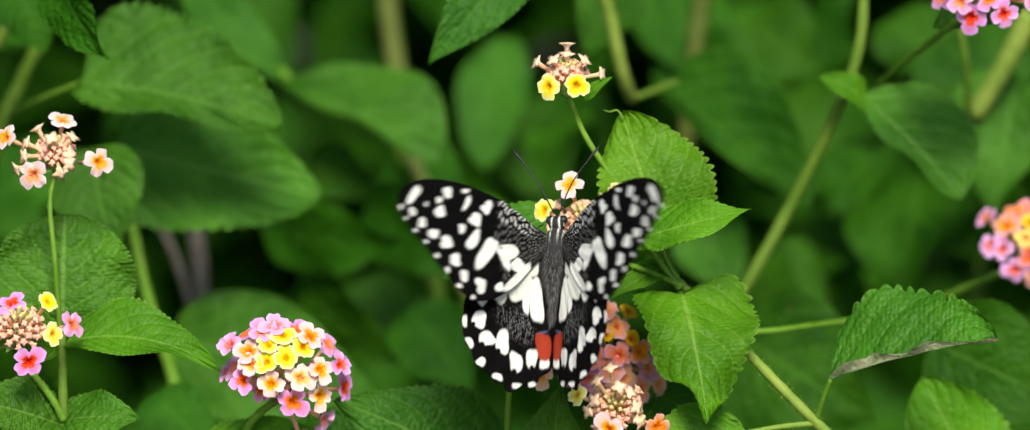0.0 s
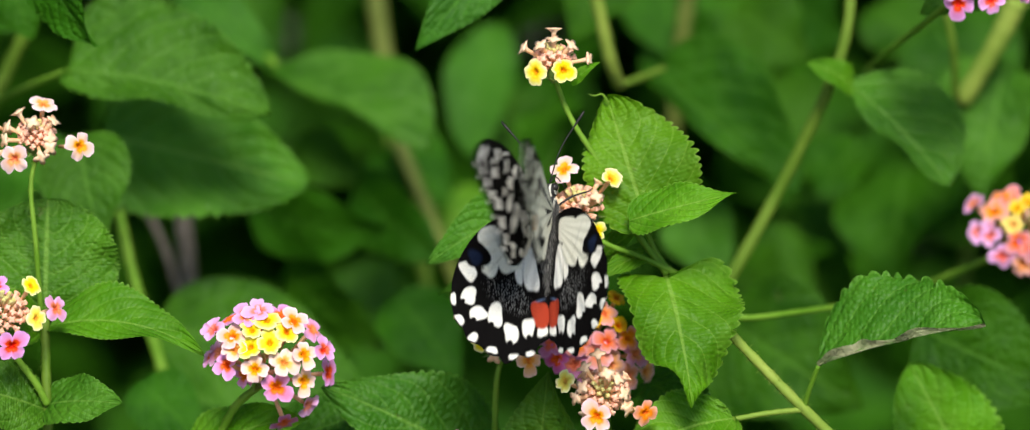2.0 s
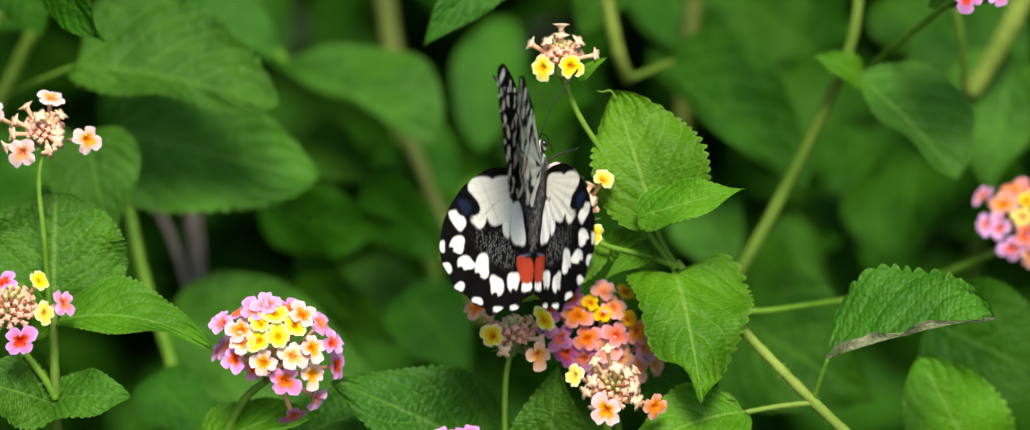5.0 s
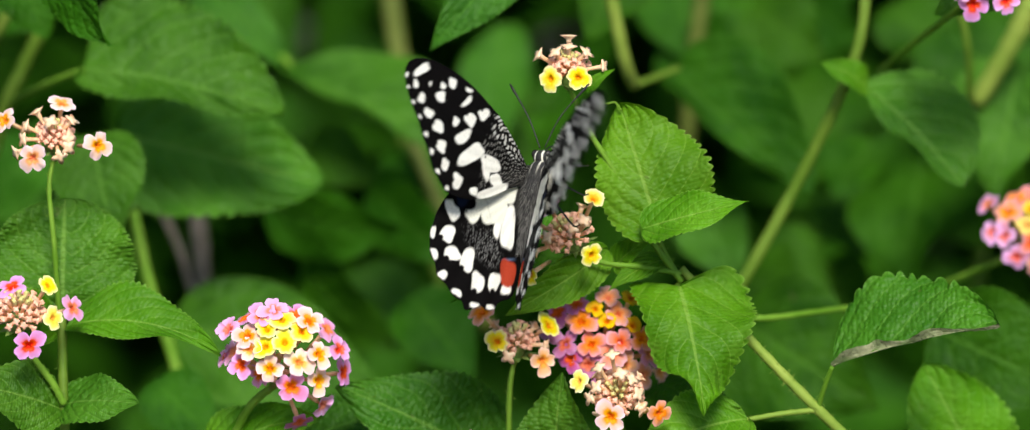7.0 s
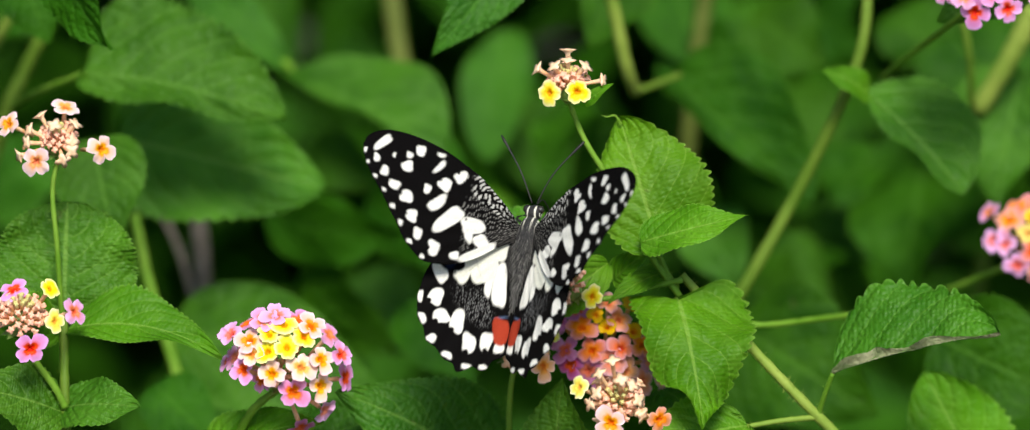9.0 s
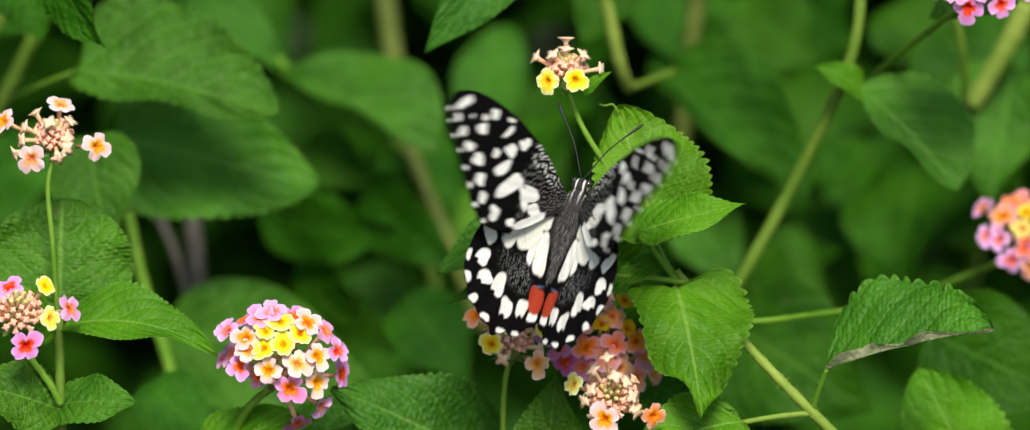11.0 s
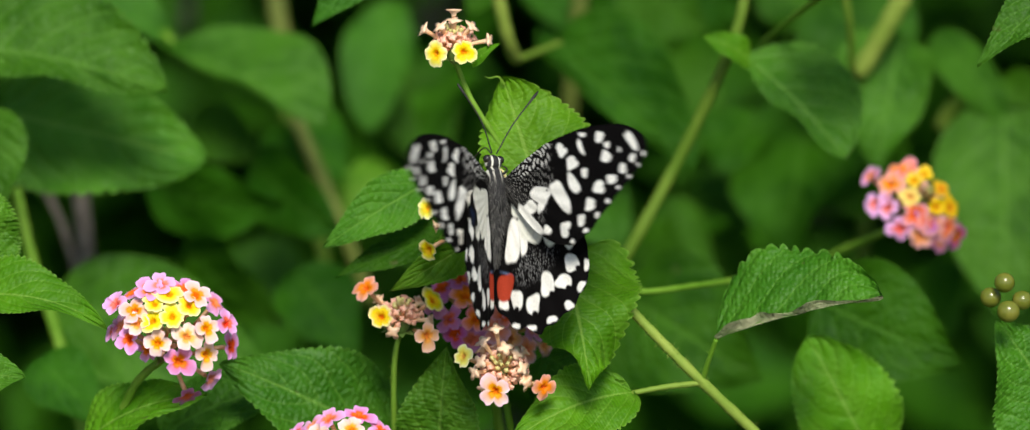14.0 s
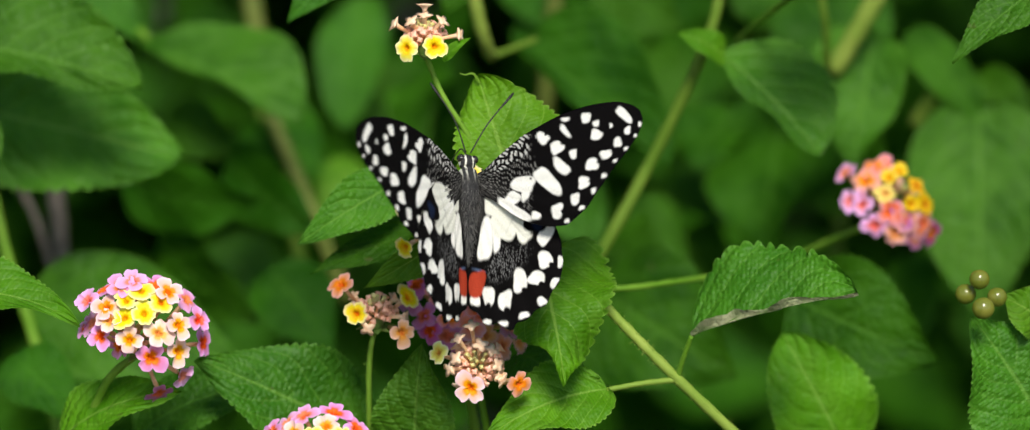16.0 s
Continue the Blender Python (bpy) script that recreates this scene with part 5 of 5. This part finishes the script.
# ---- what moves ----
def fly(u, v, lean, turn, pitch=18, d=-13):
    """The butterfly's pose: its thorax in the hedge's frame, head leaning to the right, back turned to the right, head tipped away."""
    return place(u, d, v) @ pose(0, 0, 0, 0, lean, 0) @ pose(0, 0, 0, 90 - pitch, 0, 0) @ pose(0, 0, 0, 0, turn, 0)


def hinge(side, x, y, z, lift, sweep):
    return pose(x * side * BM, y * BM, z * BM, 0, -lift * side, 0) @ pose(0, 0, 0, 0, 0, sweep * side)


# seconds, u, v, lean, turn, pitch
FLIGHT = [
    (0, 9.1, -10.7, 2.7, -16.9, 16),
    (0.5, 13.2, -12.3, 4.9, -19.2, 16.2),
    (1, 10.5, -7.7, 1.1, -10.4, 15.5),
    (1.5, 9.1, -8.7, 3.8, -18, 17.1),
    (2, 10.4, -6.5, 0.4, -23.4, 17),
    (2.5, 5.9, 0.9, -6.1, -12, 17),
    (3, 3.2, -0.3, -0.6, -21.3, 17),
    (3.5, 3.7, -2.5, -2.3, -25, 13.7),
    (4, 3.8, -4.7, 1.2, -29.5, 17.7),
    (4.2, 3.9, -4, 1, -28, 18),
    (4.8, 5, 0.5, 3, -20, 17),
    (5.5, 7, 6, 0, -15, 18),
    (6.3, 8, 8.8, 1.4, -14.6, 19),
    (6.5, 6.6, 7.3, 7.2, -21.9, 17.6),
    (7, 3.8, 1.6, 12.5, -30.8, 21.5),
    (7.5, 4.3, -1.7, 8.4, -20.8, 18.7),
    (8, 4.2, -2.7, 13.2, -20.4, 18.8),
    (8.5, 2.4, -6.4, 9.2, -27.6, 17.2),
    (9, 1.8, -9.8, 11.7, -23.1, 17.7),
    (9.2, 2.2, -9, 13, -22, 17),
    (9.9, 6, -7, 14, -18, 17),
    (10.7, 12, -4.5, 17, -12, 17),
    (11.3, 14.5, -3.5, 19, -14, 17),
    (11.5, 16.4, -2, 20.1, -8.2, 18.4),
    (12, 18.5, -5.7, 10.1, 4.7, 15.2),
    (12.5, 19.4, -7.5, 11.2, 6.7, 13.4),
    (13, 20.4, -6.6, 7.9, 12.3, 14.9),
    (13.5, 22.3, -5.5, 2.2, 19.5, 15.2),
    (14, 21.2, -5.9, -1.2, 25.3, 14.5),
    (14.5, 20.6, -7.5, 3.3, 23.2, 13.8),
    (15, 21.6, -8.7, 2.6, 14.6, 17.7),
    (15.5, 21.8, -7.4, 2.3, 18.3, 17.7),
    (16, 20.8, -6.3, -0.1, 20.4, 19.4),
]
# seconds, lift of left and right forewing, sweep of both, lift of left and right hindwing
BEATS = [
    (0, 59, 46, -16, -16, 43, 43),
    (0.0334, 66, 53, -16, -16, 43, 43),
    (0.1, 57, 43, -17, -17, 43, 43),
    (0.2, 95, 81, -18, -17, 43, 43),
    (0.3, 38, 22, -19, -17, 42, 42),
    (0.4, 49, 31, -20, -17, 42, 42),
    (0.5, 97, 79, -21, -17, 42, 42),
    (0.6, 42, 26, -18, -17, 40, 40),
    (0.7, 77, 63, -16, -16, 38, 38),
    (0.8, 99, 87, -14, -15, 35, 35),
    (0.9, 39, 29, -11, -14, 33, 33),
    (1, 56, 49, -9, -14, 31, 31),
    (1.1, 94, 86, -9, -14, 31, 31),
    (1.2, 39, 29, -8, -14, 31, 31),
    (1.3, 70, 58, -8, -14, 31, 31),
    (1.4, 96, 84, -7, -14, 31, 31),
    (1.5, 42, 27, -7, -14, 31, 31),
    (1.6, 62, 46, -9, -15, 31, 31),
    (1.7, 92, 76, -11, -16, 32, 32),
    (1.8, 38, 22, -13, -17, 32, 32),
    (1.9, 49, 31, -15, -17, 32, 32),
    (2, 97, 79, -17, -18, 32, 32),
    (2.1, 52, 36, -16, -17, 31, 31),
    (2.2, 85, 71, -14, -15, 31, 31),
    (2.3, 90, 78, -12, -13, 30, 30),
    (2.4, 39, 29, -10, -12, 29, 29),
    (2.5, 57, 49, -8, -10, 29, 29),
    (2.6, 94, 86, -7, -11, 30, 30),
    (2.7, 49, 39, -7, -12, 32, 32),
    (2.8, 59, 49, -6, -13, 34, 34),
    (2.9, 95, 85, -6, -14, 35, 35),
    (3, 51, 40, -5, -15, 37, 37),
    (3.1, 57, 43, -7, -16, 38, 38),
    (3.2, 99, 81, -9, -16, 39, 39),
    (3.3, 54, 34, -10, -16, 39, 39),
    (3.4, 51, 29, -12, -16, 40, 40),
    (3.5, 102, 76, -14, -16, 41, 41),
    (3.6, 47, 21, -13, -16, 41, 41),
    (3.7, 72, 48, -12, -16, 40, 40),
    (3.8, 102, 78, -11, -16, 40, 40),
    (3.9, 61, 39, -11, -16, 40, 40),
    (4, 94, 73, -10, -16, 39, 39),
    (4.1, 95, 73, -9, -16, 39, 39),
    (4.2, 51, 29, -9, -15, 39, 39),
    (4.3, 78, 58, -9, -15, 38, 38),
    (4.4, 102, 82, -9, -15, 38, 38),
    (4.5, 48, 28, -8, -14, 38, 38),
    (4.6, 63, 43, -8, -14, 38, 38),
    (4.7, 100, 80, -8, -13, 37, 37),
    (4.8, 45, 27, -8, -13, 37, 37),
    (4.9, 67, 49, -7, -13, 37, 37),
    (5, 101, 83, -7, -12, 37, 37),
    (5.1, 47, 29, -7, -12, 36, 36),
    (5.2, 59, 41, -7, -11, 36, 36),
    (5.3, 97, 79, -6, -11, 36, 36),
    (5.4, 44, 28, -6, -11, 36, 36),
    (5.5, 68, 52, -6, -10, 35, 35),
    (5.6, 100, 84, -6, -10, 35, 35),
    (5.7, 46, 30, -5, -9, 35, 35),
    (5.8, 61, 45, -5, -9, 35, 35),
    (5.9, 97, 83, -5, -9, 34, 34),
    (6, 43, 29, -5, -8, 34, 34),
    (6.1, 65, 51, -4, -8, 34, 34),
    (6.2, 93, 79, -4, -7, 34, 34),
    (6.3, 57, 43, -4, -7, 33, 33),
    (6.4, 64, 44, -9, -10, 39, 39),
    (6.5, 105, 80, -13, -14, 46, 46),
    (6.6, 69, 43, -12, -14, 47, 47),
    (6.7, 73, 47, -11, -13, 49, 49),
    (6.8, 103, 77, -9, -13, 51, 51),
    (6.9, 83, 57, -8, -13, 52, 52),
    (7, 76, 49, -7, -13, 54, 54),
    (7.1, 98, 74, -8, -14, 53, 53),
    (7.2, 86, 66, -9, -15, 53, 53),
    (7.3, 55, 37, -11, -16, 52, 52),
    (7.4, 88, 72, -12, -17, 51, 51),
    (7.5, 68, 56, -13, -18, 51, 51),
    (7.6, 42, 30, -14, -18, 52, 52),
    (7.7, 52, 40, -14, -18, 52, 52),
    (7.8, 88, 76, -15, -18, 53, 53),
    (7.9, 95, 85, -16, -18, 54, 54),
    (8, 58, 51, -17, -17, 55, 55),
    (8.1, 41, 31, -16, -19, 49, 49),
    (8.2, 50, 42, -15, -20, 43, 43),
    (8.3, 73, 67, -14, -21, 37, 37),
    (8.4, 57, 51, -15, -22, 31, 31),
    (8.5, 33, 28, -17, -23, 25, 25),
    (8.6, 35, 29, -14, -21, 28, 28),
    (8.7, 53, 47, -11, -19, 30, 30),
    (8.8, 89, 81, -10, -17, 33, 33),
    (8.9, 74, 66, -9, -15, 36, 36),
    (9, 53, 43, -8, -13, 38, 38),
    (9.1, 56, 48, -8, -13, 38, 38),
    (9.2, 84, 76, -8, -13, 38, 38),
    (9.3, 96, 88, -8, -13, 39, 39),
    (9.4, 42, 34, -9, -12, 39, 39),
    (9.5, 56, 48, -9, -12, 39, 39),
    (9.6, 93, 87, -9, -12, 39, 39),
    (9.7, 39, 33, -9, -12, 39, 39),
    (9.8, 63, 57, -9, -12, 40, 40),
    (9.9, 95, 89, -9, -11, 40, 40),
    (10, 40, 36, -9, -11, 40, 40),
    (10.1, 55, 51, -9, -11, 40, 40),
    (10.2, 92, 88, -9, -11, 40, 40),
    (10.3, 38, 34, -9, -11, 40, 40),
    (10.4, 59, 57, -9, -10, 41, 41),
    (10.5, 93, 91, -9, -10, 41, 41),
    (10.6, 39, 37, -9, -10, 41, 41),
    (10.7, 54, 52, -9, -10, 41, 41),
    (10.8, 91, 89, -10, -10, 41, 41),
    (10.9, 36, 36, -10, -9, 42, 42),
    (11, 58, 58, -10, -9, 42, 42),
    (11.1, 92, 92, -10, -9, 42, 42),
    (11.2, 54, 54, -10, -9, 42, 42),
    (11.3, 85, 87, -10, -9, 42, 42),
    (11.4, 53, 55, -10, -8, 42, 42),
    (11.5, 63, 65, -10, -8, 43, 43),
    (11.6, 64, 68, -12, -10, 44, 44),
    (11.7, 91, 97, -14, -12, 46, 46),
    (11.8, 28, 36, -17, -14, 48, 48),
    (11.9, 79, 89, -19, -16, 50, 50),
    (12, 64, 77, -21, -18, 52, 52),
    (12.1, 36, 48, -20, -17, 51, 51),
    (12.2, 57, 71, -18, -16, 50, 50),
    (12.3, 65, 79, -17, -15, 50, 50),
    (12.4, 29, 43, -16, -14, 49, 49),
    (12.5, 87, 101, -14, -14, 49, 49),
    (12.6, 65, 79, -15, -14, 48, 48),
    (12.7, 27, 41, -17, -15, 47, 47),
    (12.8, 87, 101, -18, -15, 46, 46),
    (12.9, 51, 65, -19, -15, 46, 46),
    (13, 64, 78, -20, -16, 45, 45),
    (13.1, 86, 102, -20, -15, 45, 45),
    (13.2, 46, 62, -20, -15, 46, 46),
    (13.3, 67, 85, -20, -14, 46, 46),
    (13.4, 84, 104, -19, -13, 46, 46),
    (13.5, 50, 71, -19, -13, 47, 47),
    (13.6, 71, 93, -20, -13, 47, 47),
    (13.7, 52, 76, -21, -14, 48, 48),
    (13.8, 43, 69, -22, -15, 48, 48),
    (13.9, 76, 104, -22, -16, 48, 48),
    (14, 42, 72, -23, -17, 49, 49),
    (14.1, 45, 75, -23, -17, 49, 49),
    (14.2, 71, 101, -23, -17, 50, 50),
    (14.3, 40, 68, -22, -17, 51, 51),
    (14.4, 48, 76, -22, -16, 51, 51),
    (14.5, 65, 93, -22, -16, 52, 52),
    (14.6, 28, 56, -21, -15, 52, 52),
    (14.7, 55, 81, -20, -14, 52, 52),
    (14.8, 63, 89, -20, -13, 52, 52),
    (14.9, 27, 53, -19, -11, 52, 52),
    (15, 78, 103, -18, -10, 51, 51),
    (15.1, 56, 80, -18, -11, 49, 49),
    (15.2, 30, 54, -19, -12, 46, 46),
    (15.3, 79, 101, -19, -13, 44, 44),
    (15.4, 45, 67, -19, -14, 41, 41),
    (15.5, 45, 66, -20, -15, 39, 39),
    (15.6, 84, 104, -20, -13, 39, 39),
    (15.7, 47, 65, -20, -12, 40, 40),
    (15.8, 73, 91, -20, -10, 40, 40),
    (15.9, 82, 98, -20, -8, 41, 41),
    (16, 39, 54, -20, -7, 41, 41),
]


# seconds in mid-stroke, and the degrees that the left and right forewing go on in a thirtieth of a second
STROKES = {0.5: (11, 11), 1: (4, 7), 1.5: (2, 4), 2: (10, 10), 2.5: (4, 9), 3: (3, 8), 3.5: (10, 9), 4: (9, 9), 6.5: (4, 4), 7: (3, 9), 7.5: (8, 10), 8: (3, 6), 11.5: (3, 3), 12: (9, 9),
    12.5: (9, 9), 13: (10, 10), 14: (8, 8), 14.5: (9, 10), 15: (8, 9), 15.5: (6, 4), 16: (7, 3)}


def stroke(side):
    """A forewing's rows, seconds, lift and sweep; it passes the times in STROKES at full speed, downwards."""
    rows = []
    for t, *b in BEATS:
        lift, sweep = b[side], b[2 + side]
        k = STROKES.get(t, (0, 0))[side]
        rows += [(t - 1 / 30, lift + k, sweep), (t, lift, sweep)] if k else [(t, lift, sweep)]
        if k and t < 16:
            rows.append((t + 1 / 30, lift - k, sweep))
    return rows


def sway(ob, rows):
    """A stalk that gives way: seconds, shift across and up in millimetres, and its swing about its root in degrees."""
    o = Vector((ob["u"], ob["d"], ob["v"]))
    walk(ob, [(t, place(o.x + a, o.y, o.z + b) @ pose(0, 0, 0, 0, k, 0)) for t, a, b, k in rows])


def motions():
    walk(butterfly, [(t, fly(*r)) for t, *r in FLIGHT])
    walk(fore_l, [(t, hinge(-1, 1.5, 3.6, 1.4, a, r)) for t, a, r in stroke(0)])
    walk(fore_r, [(t, hinge(1, 1.5, 3.6, 1.4, b, s)) for t, b, s in stroke(1)])
    walk(hind_l, [(t, hinge(-1, 1.3, 1.2, 0.9, c, 0)) for t, a, b, r, s, c, e in BEATS])
    walk(hind_r, [(t, hinge(1, 1.3, 1.2, 0.9, e, 0)) for t, a, b, r, s, c, e in BEATS])
    sway(top_head, [(0, 0.0, -0.0, 0), (1, 0.0, 0.4, 0), (2, -0.1, 0.3, 0), (3, 0.0, 0.6, 0), (3.5, -0.3, -0.3, 0), (4, -0.4, -0.1, 0), (5.2, -0.4, -0.1, 0), (6.5, -0.4, -0.1, 0), (7, 0.0, -1.3, 0), (7.5, -0.6, -1.8, 0), (8, -0.1, -1.8, 0), (8.5, -0.7, -2.4, 0), (9, -0.6, -3.1, 0), (10.2, 0.0, -2.1, 0), (11.5, 0.6, -1.0, 0), (12, 0.6, -1.2, 0), (12.5, 0.6, -1.3, 0), (13, 0.9, -0.6, 0), (13.5, 0.3, -0.7, 0), (14, 0.7, -1.2, 0), (14.5, -0.3, -1.2, 0), (15, 0.4, -0.7, 0), (15.5, -0.4, -0.7, 0), (16, -0.3, -0.7, 0)])
    sway(upper, [(0, 0.0, -0.0, 0), (1, 0.0, 0.3, 0), (2, -0.6, 0.6, 0), (2.5, -1.0, 0.4, 0), (3, -0.7, 0.7, 0), (3.5, -0.7, -0.0, 0), (4, -0.7, -0.0, 0), (6.5, -0.9, 0.1, 0), (7, -1.0, -1.2, 0), (7.5, -1.0, -1.5, 0), (8, -0.9, -1.6, 0), (8.5, -1.2, -2.2, 0), (9, -1.3, -2.8, 0), (10.2, -0.7, -1.8, 0), (11.5, -0.3, -0.9, 0), (13, -0.4, -1.2, 0), (14.5, -0.9, -1.2, 0), (16, -0.9, -1.2, 0)])
    sway(pink_head, [(0, 0.0, -0.0, 0), (0.5, -0.6, 0.4, 0), (1, -1.0, 1.3, 0), (1.5, -1.5, 1.6, 0), (2, -0.9, 0.4, 0), (2.5, -1.0, 0.1, 0), (3, -1.2, 0.9, 0), (3.5, -1.2, 1.6, 0), (4, -1.2, 0.9, 0), (6.5, -0.9, 0.6, 0), (7, -0.7, 0.4, 0), (7.5, -0.7, 0.3, 0), (8, -0.7, 0.9, 0), (8.5, -0.7, 0.9, 0), (9, -0.3, 0.3, 0), (11.5, 0.3, 0.6, 0), (12, 0.4, 0.9, 0), (12.5, 0.1, 1.5, 0), (13, 0.0, 1.5, 0), (13.5, -0.1, 1.6, 0), (14, 0.1, 1.0, 0), (14.5, -0.4, 1.0, 0), (15, -1.0, 1.3, 0), (15.5, -0.7, 1.0, 0), (16, -0.6, 1.0, 0)])
    sway(left, [(0, 0.0, -0.0, 0), (0.5, -0.6, 0.7, 0), (1, -1.0, 1.5, 0), (1.5, -1.5, 2.1, 0), (2, -1.0, 0.7, 0), (2.5, -1.0, 0.4, 0), (3, -1.2, 1.2, 0), (3.5, -1.2, 2.1, 0), (4, -1.3, 1.5, 0), (6.5, -1.0, 0.7, 0), (7, -0.4, 0.6, 0), (7.5, -1.0, 0.4, 0), (8, -0.7, 1.2, 0), (8.5, -0.7, 1.2, 0), (9, -0.1, 0.7, 0), (11.5, 0.3, 1.0, 0), (12, 0.4, 1.3, 0), (12.5, 0.3, 1.8, 0), (13, 0.0, 1.9, 0), (13.5, 0.0, 1.9, 0), (14, 0.1, 1.5, 0), (14.5, -0.1, 1.3, 0), (15, -0.7, 1.5, 0), (15.5, -1.0, 1.6, 0), (16, -0.3, 1.3, 0)])
    sway(lower_left, [(0, 0.0, -0.0, 0), (0.5, -0.6, 0.7, 0), (1, -1.0, 1.5, 0), (1.5, -1.5, 2.1, 0), (2, -1.0, 0.7, 0), (2.5, -1.0, 0.4, 0), (3, -1.2, 1.2, 0), (3.5, -1.2, 2.1, 0), (4, -1.3, 1.5, 0), (6.5, -1.0, 0.7, 0), (7, -0.4, 0.6, 0), (7.5, -1.0, 0.4, 0), (8, -0.7, 1.2, 0), (8.5, -0.7, 1.2, 0), (9, -0.1, 0.7, 0), (11.5, 0.3, 1.0, 0), (12, 0.4, 1.3, 0), (12.5, 0.3, 1.8, 0), (13, 0.0, 1.9, 0), (13.5, 0.0, 1.9, 0), (14, 0.1, 1.5, 0), (14.5, -0.1, 1.3, 0), (15, -0.7, 1.5, 0), (15.5, -1.0, 1.6, 0), (16, -0.3, 1.3, 0)])
    sway(upper_left, [(0, 0.0, -0.0, 0), (0.5, -1.2, 0.4, 0), (1, -1.5, 1.6, 0), (1.5, -2.1, 1.8, 0), (2, -1.5, 0.7, 0), (2.5, -1.5, -0.0, 0), (3, -1.8, 0.9, 0), (3.5, -1.8, 1.9, 0), (4, -1.8, 1.6, 0), (6.5, -1.0, 0.9, 0), (7, -0.6, 0.7, 0), (7.5, -1.0, 0.6, 0), (8, -0.9, 1.2, 0), (9, -0.1, 0.7, 0), (11.5, 0.3, 1.0, 0), (12.5, 0.3, 1.8, 0), (16, -0.3, 1.3, 0)])
    sway(mid_head, [(0, 0.0, 0.0, 0), (0.5, 0.0, 0.0, 1), (1, 0.6, 0.6, 4), (1.5, 0.6, 0.5, 3), (2, 1.2, 0.0, 1), (2.5, 0.0, 0.0, 3), (3, -0.4, 0.0, -1), (3.5, -0.4, 0.0, -2.5), (4, -0.4, 0.0, -4), (5.2, -0.6, 0.0, -5), (6.5, -1.0, 0.0, -6), (7, -1.0, 0.0, -14), (7.5, -1.0, 0.0, -20), (8, -0.8, 0.0, -24), (8.5, -0.5, 0.0, -30), (9, -0.8, 0.0, -36), (10.2, 1.0, -1.0, -24), (11.5, 2.4, -1.9, -13), (12, 2.6, -2.2, -12), (12.5, 2.4, -2.2, -14), (13, 2.8, -1.7, -10), (13.5, 2.6, -1.6, -9), (14, 2.4, -1.8, -11), (15, 2.9, -1.8, -10), (16, 2.7, -2.0, -11)])


motions()
